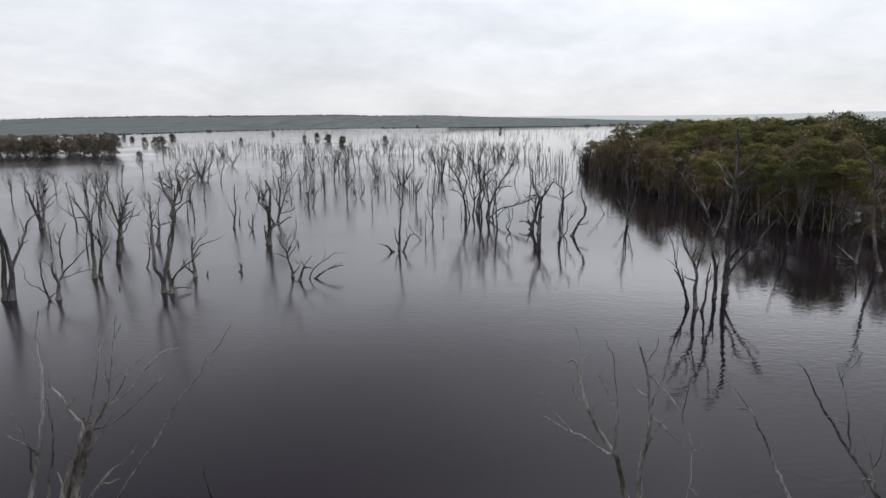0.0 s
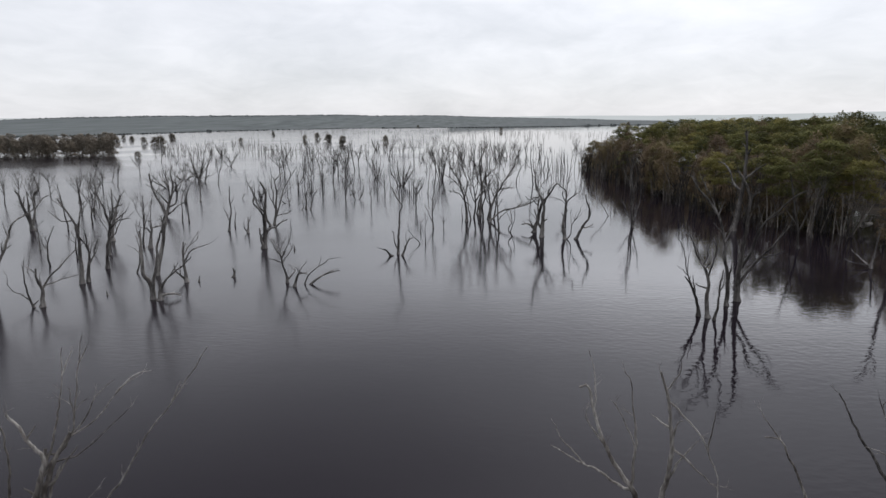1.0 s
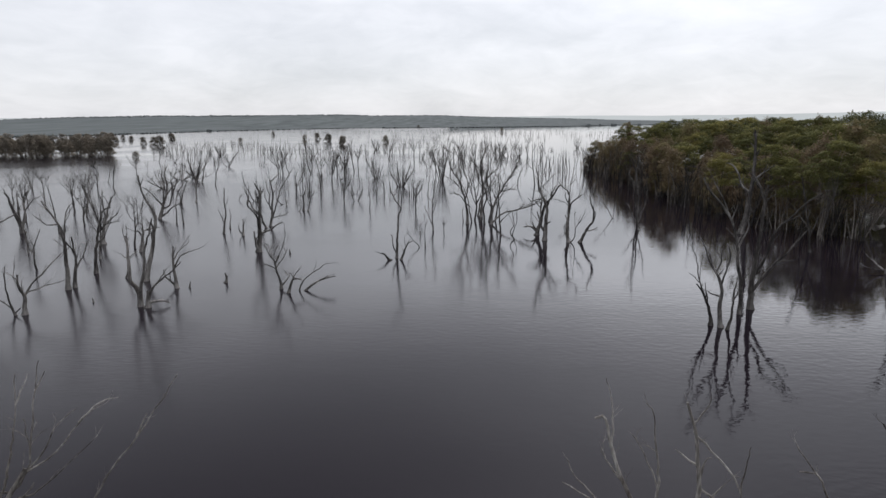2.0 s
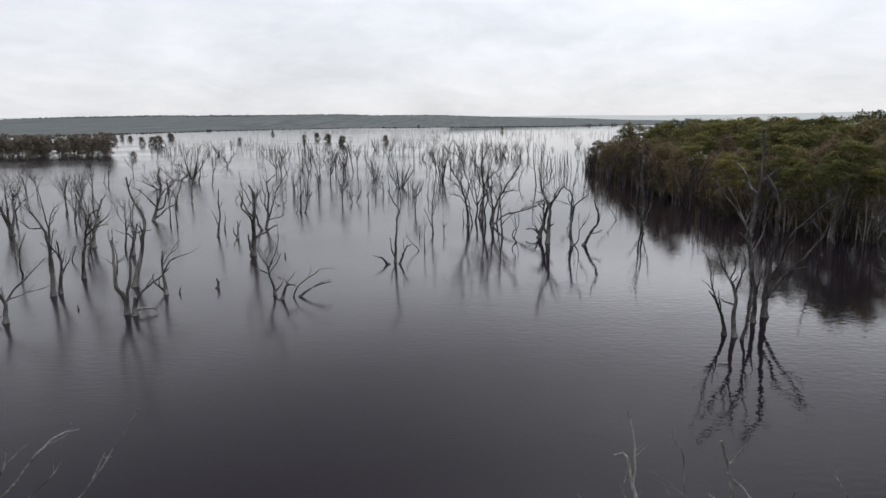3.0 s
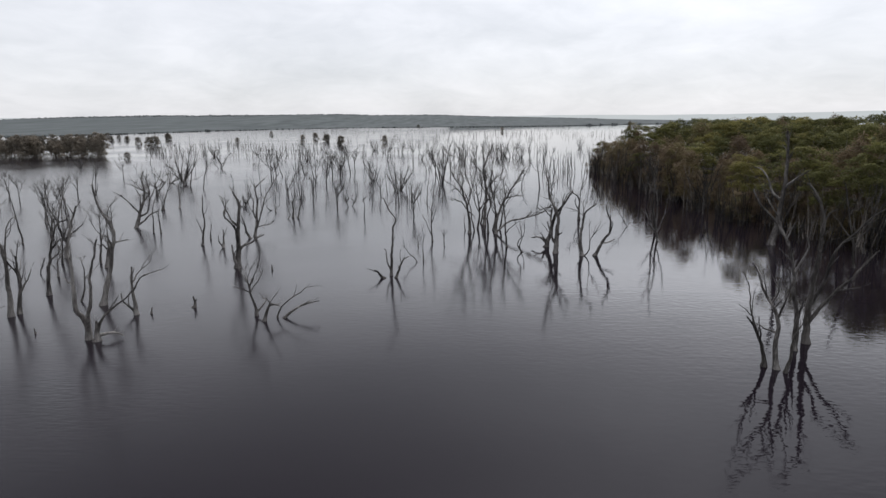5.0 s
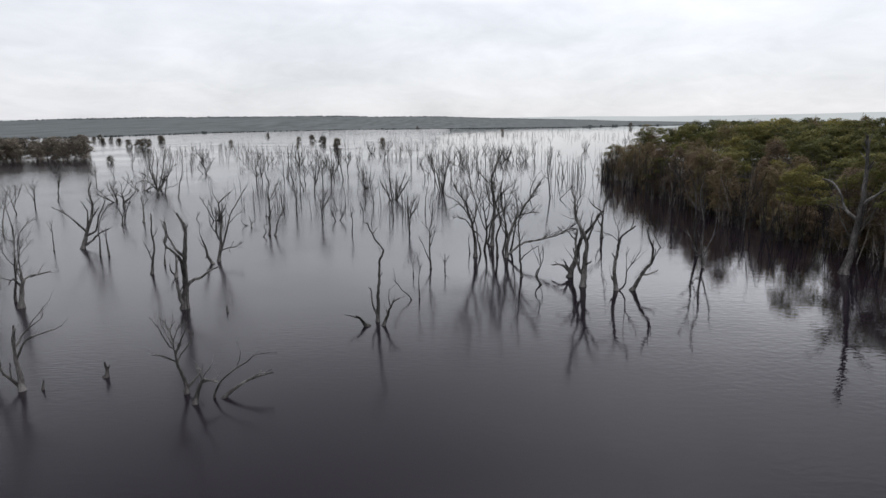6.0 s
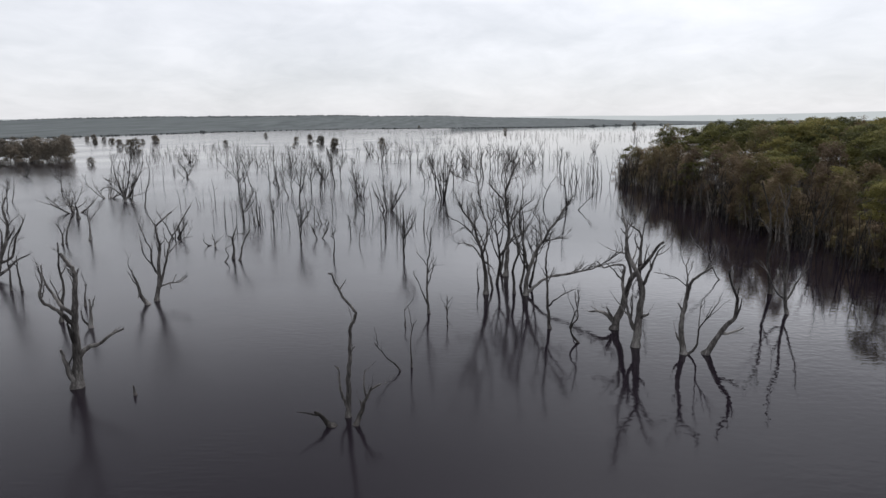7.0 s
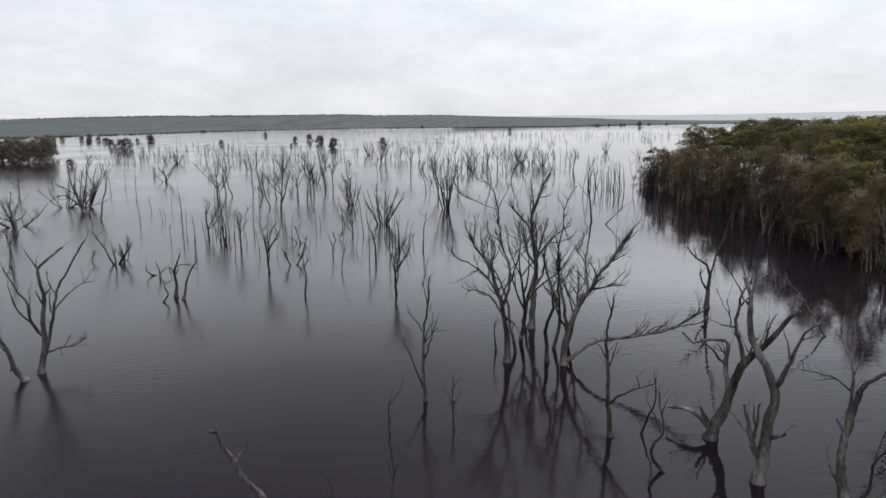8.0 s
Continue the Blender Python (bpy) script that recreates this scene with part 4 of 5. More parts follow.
snag(10.51, 16.28, -27, 0.1, [
    (-1, 0.0, [(80, 1.01), (-17, 1.07), (-23, 0.72), (-23, 0.72), (-25, 0.63), (-29, 0.55), (-89, 0.38)]),
    (0, 4.7, [(-39, 0.59), (-30, 0.28)]),
    (0, 3.52, [(-30, 0.28)]),
], SILVER, 1.0, 1.08)
snag(12.60, 15.07, -33, 0.11, [
    (-1, 0.0, [(32, 1.56), (-20, 0.65), (-32, 0.59), (-42, 0.45), (-36, 0.52), (-35, 0.7), (-33, 0.44), (-26, 0.59), (-30, 0.43)]),
    (0, 3.25, [(-12, 0.66), (-6, 0.58), (-13, 0.73), (-13, 0.32), (31, 0.33), (31, 0.33), (14, 0.26)]),
    (1, 1.97, [(-21, 0.49)]),
    (1, 0.91, [(-70, 0.37), (-96, 0.2)]),
    (0, 2.29, [(-8, 0.75), (-21, 0.49), (-27, 0.25)]),
    (4, 0.59, [(23, 0.32), (5, 0.26)]),
    (0, 2.21, [(-6, 0.25), (-90, 0.26), (166, 0.49), (-138, 0.35)]),
], PALE, 1.0, 1.08)
snag(-20.65, 88.75, 25, 0.17, [
    (-1, 0.0, [(3, 1.08), (-4, 0.75), (20, 0.72), (22, 0.64)]),
    (0, 1.75, [(-29, 0.55), (177, 0.54)]),
    (0, 2.27, [(79, 0.54), (108, 0.58)]),
])
snag(-19.86, 88.16, 24, 0.13, [
    (-1, 0.0, [(13, 1.24), (23, 0.94), (33, 0.92)]),
    (0, 2.35, [(105, 0.44)]),
])
snag(-20.95, 87.45, 26, 0.08, [
    (-1, 0.0, [(28, 0.65), (-17, 0.66), (65, 0.54)]),
])
snag(-24.56, 94.68, 26, 0.1, [
    (-1, 0.0, [(-7, 0.77), (-14, 0.64)]),
    (0, 0.15, [(30, 0.66), (62, 0.25)]),
])
snag(-25.35, 95.26, 27, 0.09, [
    (-1, 0.0, [(-52, 0.55), (-19, 0.41)]),
])
snag(15.99, 86.06, -19, 0.2, [
    (-1, 0.0, [(0, 1.34), (2, 0.8), (-21, 0.78), (-58, 0.75), (-46, 0.6)]),
    (0, 2.0, [(10, 1.57), (17, 1.15), (12, 1.97)]),
    (0, 1.12, [(-32, 1.0), (0, 0.66)]),
    (1, 1.57, [(40, 0.59)]),
    (0, 3.67, [(-14, 0.67)]),
])
snag(22.41, 76.18, -31, 0.16, [
    (-1, 0.0, [(-7, 2.48), (0, 1.76), (-6, 1.72), (-15, 1.39), (-20, 0.78)]),
    (0, 4.58, [(-39, 0.83), (-35, 0.6)]),
    (0, 2.48, [(17, 1.15), (10, 1.08)]),
    (0, 5.96, [(15, 1.08)]),
])
snag(34.76, 50.36, -33, 0.15, [
    (-1, 0.0, [(7, 1.8), (5, 1.08)]),
    (0, 0.09, [(-48, 0.93), (-43, 1.16)]),
    (1, 0.14, [(-79, 0.99), (-77, 0.61)]),
    (0, 0.81, [(29, 0.59)]),
])
snag(34.81, 47.44, -34, 0.22, [
    (-1, 0.0, [(-13, 1.86), (-12, 1.85), (-4, 3.17), (-10, 1.8), (-44, 0.9)]),
    (0, 6.65, [(29, 0.79), (8, 0.9)]),
    (0, 4.62, [(-47, 0.62)]),
], PALE)
snag(21.15, 71.34, -16, 0.14, [
    (-1, 0.0, [(-7, 1.89), (1, 2.0), (-10, 2.0), (5, 1.96)]),
    (0, 0.88, [(-43, 0.89), (-15, 1.17), (-26, 0.95)]),
    (0, 0.87, [(20, 1.81), (4, 1.66)]),
    (0, 1.89, [(-16, 1.38)]),
])
snag(20.46, 80.26, -14, 0.06, [
    (-1, 0.0, [(-31, 1.21), (-32, 1.74), (-38, 1.12)]),
])
snag(17.2, 120.59, -12, 0.08, [
    (-1, 0.0, [(44, 1.48), (44, 1.87)]),
])
snag(-50.59, 114.92, 31, 0.293, [
    (-1, 0.0, [(-2, 0.99), (-10, 0.94)]),
    (0, 1.45, [(-64, 1.04), (-96, 0.85), (-99, 0.66)]),
    (0, 1.93, [(-50, 1.16), (-46, 0.81)]),
    (0, 1.92, [(3, 1.15), (-21, 0.99)]),
    (0, 1.75, [(29, 1.36), (27, 1.07), (1, 0.75)]),
    (0, 1.43, [(58, 1.07), (33, 0.87)]),
    (1, 1.04, [(-39, 0.72), (-86, 0.51)]),
    (4, 1.36, [(52, 0.91)]),
    (3, 1.15, [(31, 0.76)]),
], PALE)
snag(-41.28, 96.29, 33, 0.13, [
    (-1, 0.0, [(3, 1.02), (-17, 0.77), (-30, 0.51)]),
    (0, 0.78, [(21, 0.75), (-6, 0.49)]),
])
snag(-41.45, 97.25, 32, 0.13, [
    (-1, 0.0, [(9, 1.21), (20, 1.25), (26, 0.91), (36, 0.42)]),
    (0, 1.09, [(-24, 0.7)]),
])
snag(-39.87, 98.86, 31, 0.16, [
    (-1, 0.0, [(4, 1.43), (-3, 1.0), (0, 0.98)]),
    (0, 1.92, [(33, 1.12), (37, 0.95), (43, 0.8)]),
    (0, 2.42, [(-18, 0.79)]),
    (1, 2.07, [(-6, 0.81)]),
])
snag(-53.87, 133.59, 28, 0.22, [
    (-1, 0.0, [(-11, 2.0), (-13, 2.28), (-8, 2.02)]),
    (0, 0.48, [(2, 2.93), (11, 3.22)]),
    (0, 0.29, [(17, 3.22), (13, 2.6), (31, 1.35)]),
    (0, 0.18, [(32, 2.66), (28, 2.55), (15, 1.97)]),
    (0, 0.5, [(-38, 1.92), (-61, 1.23), (-116, 1.5)]),
    (0, 2.58, [(-49, 1.75), (-63, 1.29)]),
    (3, 0.2, [(69, 1.62), (76, 1.24), (53, 1.15)]),
    (0, 1.8, [(-5, 3.32), (15, 2.03)]),
    (3, 5.21, [(58, 1.15)]),
    (2, 3.22, [(-7, 1.85)]),
    (4, 1.92, [(-33, 1.56), (-71, 0.66)]),
], PALE)
snag(-51.59, 131.28, 27, 0.16, [
    (-1, 0.0, [(9, 2.26), (14, 2.1), (15, 2.01)]),
    (0, 2.26, [(-23, 1.69)]),
    (0, 3.45, [(41, 1.61)]),
])
snag(-62.74, 179.32, 23, 0.18, [
    (-1, 0.0, [(-1, 1.19), (-33, 1.6), (-40, 1.04)]),
    (0, 1.18, [(46, 1.85), (41, 1.87)]),
    (0, 2.16, [(13, 1.59)]),
])
snag(-14.95, 58.97, 24, 0.09, [
    (-1, 0.0, [(-3, 0.47)]),
])
snag(-19.33, 46.53, 30, 0.08, [
    (-1, 0.0, [(9, 0.47)]),
])
snag(-24.43, 42.67, 33, 0.07, [
    (-1, 0.0, [(-4, 0.34)]),
])
snag(-3.2, 68.89, 7, 0.05, [
    (-1, 0.0, [(-2, 0.71)]),
])
snag(-0.67, 71.76, 1, 0.05, [
    (-1, 0.0, [(-2, 1.21)]),
])
snag(1.61, 78.03, -4, 0.07, [
    (-1, 0.0, [(-3, 1.51)]),
])
snag(-2.38, 62.31, 4, 0.06, [
    (-1, 0.0, [(-2, 1.37), (9, 0.72), (17, 0.37)]),
])
snag(-3.26, 69.15, 4, 0.04, [
    (-1, 0.0, [(-1, 1.05)]),
])
snag(-0.64, 69.18, 1, 0.05, [
    (-1, 0.0, [(-3, 0.8), (-11, 0.54)]),
    (0, 0.69, [(16, 0.55)]),
])
snag(6.77, 65.95, -10, 0.08, [
    (-1, 0.0, [(-33, 0.77), (16, 0.49), (32, 0.47), (-6, 1.46)]),
])


# the drowned trees of the middle distance: (across, away, height)
STARS = ((-54.3, 120.4, 4.6), (-59.1, 138.2, 4.8))
BUSHES = ((-56.8, 139.4, 4.9), (-16.4, 140.5, 4.9), (-9.7, 121.4, 5.0), (-2.1, 134.9, 8.8))
CLUMPS = ((-24.6, 109.0, 4.5), (-6.1, 107.7, 4.3), (26.6, 160.4, 6.0), (28.2, 158.5, 5.6), (24.3, 162.0, 6.2))
VEES = ((-30.8, 99.5, 3.9), (-30.6, 100.7, 1.9), (-14.8, 98.9, 2.6), (-63.5, 180.3, 4.6), (-56.4, 185.3, 2.8), (-57.4, 216.1, 5.2), (-16.6, 109.4, 2.0), (-13.0, 111.0, 2.0))
POLES_LEFT = ((-40.0, 99.6, 2.4), (-63.3, 158.3, 4.3), (-64.3, 165.2, 3.5), (-59.6, 160.0, 4.0), (-39.7, 121.8, 3.3), (-43.6, 132.9, 2.1), (-38.6, 125.4, 1.6), (-38.6, 126.4, 1.4), (-30.1, 109.0, 2.1), (-28.2, 107.8, 3.2), (-35.6, 124.4, 4.5), (-25.4, 103.8, 3.7), (-24.3, 109.6, 3.0), (-24.9, 112.9, 2.0), (-36.8, 157.0, 7.5), (-25.8, 125.0, 3.0), (-35.2, 49.9, 1.6))
POLES_RIGHT = ((-6.7, 102.3, 3.9), (-8.1, 98.8, 3.4), (-19.3, 103.8, 2.7), (-17.6, 109.4, 3.2), (-16.5, 118.3, 1.7), (-13.6, 116.2, 2.9), (-10.2, 96.7, 2.8), (-10.9, 114.3, 4.1), (-5.1, 109.2, 1.0), (-0.9, 110.7, 1.6), (20.4, 151.7, 5.3), (22.1, 155.9, 6.5), (25.6, 160.5, 5.2), (28.9, 165.4, 4.9), (14.5, 210.0, 5.7))
CROOKS = ((-11.3, 88.6, 3.1), (-33.9, 101.0, 1.3), (-46.9, 125.6, 6.6), (-38.8, 151.9, 5.8), (-34.0, 153.4, 7.8), (-28.0, 137.1, 5.7), (-25.9, 156.5, 5.5), (-12.0, 102.4, 2.1), (-7.8, 100.6, 4.6), (-3.9, 105.7, 3.7), (-12.2, 235.1, 4.5), (-6.2, 159.2, 3.9), (7.6, 249.8, 5.4), (6.4, 176.0, 7.4), (11.3, 200.9, 6.6), (10.4, 175.7, 5.6), (15.8, 206.0, 7.6), (13.1, 125.8, 4.6), (16.0, 122.9, 7.5), (24.5, 160.5, 3.7))
FORKS = ((-16.2, 96.6, 4.5), (-4.9, 89.6, 4.4), (-27.2, 111.9, 4.7), (-41.4, 152.0, 7.8), (-21.6, 105.7, 4.1), (-24.4, 130.0, 6.9), (-30.2, 148.3, 4.9), (-26.7, 148.1, 6.0), (-24.5, 160.2, 7.3), (-24.3, 166.2, 5.7), (-12.0, 113.3, 3.3), (-21.2, 213.0, 8.6), (-22.3, 236.1, 6.9), (-11.7, 197.5, 7.2), (-3.9, 155.4, 6.2), (-0.4, 164.9, 6.7), (2.0, 207.1, 6.9), (9.8, 210.4, 7.5), (7.1, 210.6, 5.7), (20.6, 226.9, 5.6), (24.1, 231.4, 4.7), (4.4, 233.4, 5.5))
LEFT = ((-78.3, 117.7, 4.4), (-53.3, 89.3, 6.0), (-61.8, 106.8, 4.6), (-63.5, 113.4, 5.0), (-69.2, 107.1, 4.4), (-74.9, 107.4, 4.5), (-65.3, 121.9, 4.5), (-69.0, 95.3, 4.9), (-48.5, 83.8, 5.9), (-75.3, 113.5, 4.4), (-53.9, 79.5, 5.5), (-75.1, 151.0, 5.1), (-44.6, 76.5, 5.9), (-34.5, 61.7, 4.8), (-31.0, 61.6, 5.7))
LEFT_CROOKS = ((-51.9, 89.8, 5.4), (-52.6, 92.7, 4.1), (-25.7, 49.4, 3.2), (-33.9, 57.7, 1.5), (-72.7, 133.6, 4.1), (-51.4, 85.5, 4.8), (-66.0, 98.0, 4.2), (-58.5, 97.0, 4.6), (-34.7, 52.4, 4.1), (-44.7, 71.5, 5.6), (-34.0, 55.2, 3.5), (-40.2, 59.5, 3.0))
for style, rows in (("star", STARS), ("bush", BUSHES), ("clump", CLUMPS), ("vee", VEES), ("pole", POLES_LEFT), ("pole", POLES_RIGHT), ("crook", CROOKS), ("fork", FORKS), ("crook", LEFT_CROOKS), ("fork", LEFT)):
    for n, (x, y, h) in enumerate(rows):
        drowned_tree(x, y, h, style, 500 + n * 7 + len(style) * 1000 + int(y), PALE if x < -0.42 * y else None, 5, y > 190)


# slighter trees that stand in among the great cluster
for x, y, h, style in ((3.0, 79.4, 7.2, "fork"), (4.7, 78.4, 6.2, "crook"), (2.7, 77.7, 5.4, "crook"), (5.5, 78.9, 5.4, "fork"), (3.5, 83.2, 6.6, "crook")):
    drowned_tree(x, y, h, style, 700 + int(y * 10), BARK, 6)


def pole_thicket():
    """Close stands of thin poles, the last of drowned saplings."""
    rng = random.Random(17)
    kinds = [drowned_tree(-26 + 3 * n, 112 + 2 * n, 3.6, "pole", 900 + n, DARK, 4) for n in range(5)]
    for cx, cy, spread, count in ((-29, 111, 2.6, 6), (-24, 110, 3.0, 8), (-18, 104, 2.6, 4), (-12, 124, 5, 5), (6, 150, 6, 5), (-34, 132, 7, 6)):
        for _ in range(count):
            s = rng.uniform(0.4, 0.95)
            copy_thing(rng.choice(kinds), pose(rng.gauss(cx, spread), rng.gauss(cy, spread * 0.8), 0, 0, 0, rng.uniform(0, 360)) @ Matrix.Diagonal((s, s, s, 1)))


pole_thicket()


def drowned_wood():
    """Drowned trees out to where one can no longer tell them apart: copies of a dozen kinds."""
    rng = random.Random(5)
    kinds = []
    for n in range(14):
        style = ("fork", "crook", "bush", "fork", "pole", "vee", "clump")[n % 7]
        kinds.append(drowned_tree(-60 + n * 13, 262 + (n * 37) % 50, 6.0, style, 40 + n, DARK if n % 3 else BARK, 4, True))
    spots = []
    # thickets: across, away, spread, count
    for cx, cy, spread, count in ((-30, 158, 9, 12), (-26, 178, 10, 8), (-45, 215, 16, 10), (10, 205, 8, 16), (18, 222, 10, 14), (3, 238, 14, 14), (-12, 225, 10, 7), (-70, 225, 22, 6), (-15, 265, 30, 8), (30, 270, 20, 8)):
        for _ in range(count):
            spots.append((rng.gauss(cx, spread), rng.gauss(cy, spread * 0.7)))
    for _ in range(16):
        y = rng.uniform(165, 270)
        spots.append((rng.uniform(-0.6, 0.3) * y, y))
    for x, y in spots:
        if y < 140 or x > 22 + max(0, y - 190) * 0.9:
            continue
        if x < -0.47 * y and 195 < y < 340:
            continue
        s = rng.uniform(0.5, 1.0) if rng.random() < 0.7 else rng.uniform(0.25, 0.5)
        copy_thing(rng.choice(kinds), pose(x, y, 0, 0, 0, rng.uniform(0, 360)) @ Matrix.Diagonal((s * rng.uniform(0.8, 1.2), s, s, 1)))


drowned_wood()


def far_drowned_wood():
    rng = random.Random(8)
    geo = ([], [])
    made = 0
    while made < 1900:
        y = 245 + 1235 * rng.random() ** 1.5
        x = rng.uniform(-0.75, 0.5) * y
        if y > shore_line(x) - 15 or noise.noise((x / 110, y / 160, 7.7)) + 0.6 * noise.noise((x / 22, y / 40, 1.7)) < rng.uniform(-0.25, 0.45):
            continue
        if x < -0.47 * y and y < 345:
            continue
        made += 1
        h, foot = rng.uniform(1.0, 4.6), Vector((x, y, -0.3))
        thick = 0.055 + 0.00008 * y
        line = grow(foot, Vector((rng.uniform(-0.25, 0.25), rng.uniform(-0.2, 0.2), 1)), h, thick, rng, 0.15, 0.05, 3)
        tube(geo, [p for p, _, _ in line], [r for _, _, r in line], 3, rng)
        for _ in range(rng.randint(2, 6) if y < 450 else rng.randint(1, 3)):
            p, r = along(line, h * rng.uniform(0.3, 0.8))
            side = grow(p, Vector((rng.uniform(-1, 1), rng.uniform(-1, 1), 0.9)), h * rng.uniform(0.25, 0.5), r * 0.7, rng, 0.25, 0.15, 2)
            tube(geo, [p for p, _, _ in side], [r for _, _, r in side], 3, rng)
    tagged(part("far_dead_trees", geo, DARK), "hundreds of thin bare drowned trees across the far water", "dead trees", kind="stuff")


far_drowned_wood()


# ---- living trees ----
def tuft(geo, normals, p, size, slim, outward, rng):
    """A small spray of narrow hanging leaves, turned to the outside of its bough."""
    verts, faces = geo
    a = rng.uniform(0, 6.28)
    out = Vector((math.cos(a), math.sin(a), rng.uniform(-0.7, 0.5))).normalized()
    side = out.cross(Vector((rng.uniform(-0.6, 0.6), rng.uniform(-0.6, 0.6), 1))).normalized() * size * rng.uniform(0.75, 1.25) * slim
    if out.cross(side).dot(outward) > 0:
        side = -side
    n = len(verts)
    verts.extend((p - out * size * 0.5 + side, p + out * size * 0.62 + Vector((0, 0, -0.15 * size)), p - out * size * 0.5 - side))
    faces.append((n, n + 1, n + 2))
    lean = (outward + Vector([rng.uniform(-0.25, 0.25) for _ in range(3)])).normalized()
    normals.extend((lean, lean, lean))


def gum_tree(x, y, height, spread, seed, leaves, boughs=10, tufts=420, low=0.45, size=0.26, slim=0.34, stems=2, dome=0.55, bark=None):
    """A gum tree: leaning forked stems, limbs out to boughs, each bough a lumpy dome of leaf sprays, open below, with gaps
    between the domes. dome: a bough's height against its width; slim: how narrow its leaf sprays are."""
    rng = random.Random(seed)
    root = thing("gum_tree", pose(x, y, 0, 0, 0, rng.uniform(0, 360)), "", "tree", "forest trees")
    crown, normals = ([], []), []
    lines = []
    for _ in range(rng.randint(max(1, stems - 1), stems)):
        way = Vector((rng.uniform(-0.3, 0.3), rng.uniform(-0.3, 0.3), 1))
        lines.append(grow(Vector((rng.uniform(-0.5, 0.5), rng.uniform(-0.5, 0.5), -0.4)), way, height * 0.82, 0.03 + height * 0.0055, rng, 0.16, 0.06, 7))
    shapes = [([], []) for _ in lines]
    for n in range(boughs):
        a = 2.4 * n + rng.uniform(-0.4, 0.4)
        rank = n / max(boughs - 1, 1)
        lift = low + (0.93 - low) * (1 - rank) ** 0.8 + rng.uniform(-0.04, 0.04)
        reach = spread * (0.08 if n == 0 else rng.uniform(0.35, 0.72) * (0.55 + 0.6 * rank**0.6))
        wide = spread * rng.uniform(0.3, 0.46)
        tall = wide * dome * rng.uniform(0.85, 1.25)
        c = Vector((math.cos(a) * reach, math.sin(a) * reach, height * lift - tall * 0.55))
        k = rng.randrange(len(lines))
        p, r = along(lines[k], min(lines[k][-1][1], max(height * 0.18, c.z - reach - rng.uniform(0.3, 1.5))))
        tube(shapes[k], rounded([p, p.lerp(c, 0.5) + Vector((0, 0, -0.3)), c], 2, rng, 0.05), [max(r * 0.5, 0.025), 0.03, 0.025, 0.018, 0.012], 4, rng)
        offset = Vector((rng.uniform(0, 90), rng.uniform(0, 90), rng.uniform(0, 90)))
        for _ in range(tufts):
            b, s = rng.uniform(0, 6.28), 1 - 1.35 * rng.random() ** 1.15
            q = math.sqrt(max(0.0, 1 - s * s))
            d = Vector((math.cos(b) * q, math.sin(b) * q, s))
            lump = noise.noise(d * 1.7 + offset)
            if lump < -0.28:
                continue
            far = (0.86 + 0.7 * lump) * (1 - 0.4 * rng.random() ** 1.6)
            m = c + Vector((d.x * wide, d.y * wide, d.z * tall)) * far
            tuft(crown, normals, m, size * rng.uniform(0.7, 1.3), slim, (Vector((d.x, d.y, d.z * 0.9 + 0.25))).normalized(), rng)
    for line, geo in zip(lines, shapes):
        tube(geo, [p for p, _, _ in line], [r for _, _, r in line], 6, rng)
        part("trunk", geo, bark or STEM, root)
    part("crown", crown, leaves, root).data.normals_split_custom_set_from_vertices(normals)
    return root


FRONT = ((40, 52.0), (58, 44.5), (64, 40.5), (69, 37.3), (76, 36.0), (84, 34.8), (94, 34.0), (124, 34.2), (150, 33.4), (172, 34.6), (215, 60.0))


def front_edge(y):
    """Where the wood's edge stands in the water, by the way off."""
    return float(np.interp(y, [r[0] for r in FRONT], [r[1] for r in FRONT]))


def bank():
    """The low ground under the wood."""
    verts, faces = [], []
    ys, n = np.linspace(40, 215, 50), 30
    for y in ys:
        for k in range(n):
            d = 120 * (k / (n - 1)) ** 1.6
            z = -0.3 + 1.1 * (1 - math.exp(-max(d - 5, 0) / 9)) * (1 if d > 5 else 0) + 0.25 * noise.noise((d / 4, y / 4, 1))
            verts.append(Vector((front_edge(y) + (11 if y < 168 else 16) + d, y, z if k else -0.8)))
    for i in range(len(ys) - 1):
        for k in range(n - 1):
            a = i * n + k
            faces.append((a, a + 1, a + n + 1, a + n))
    tagged(part("forest_ground", (verts, faces), SOIL), "low damp leaf-littered ground under the flooded wood", "ground", kind="structure")


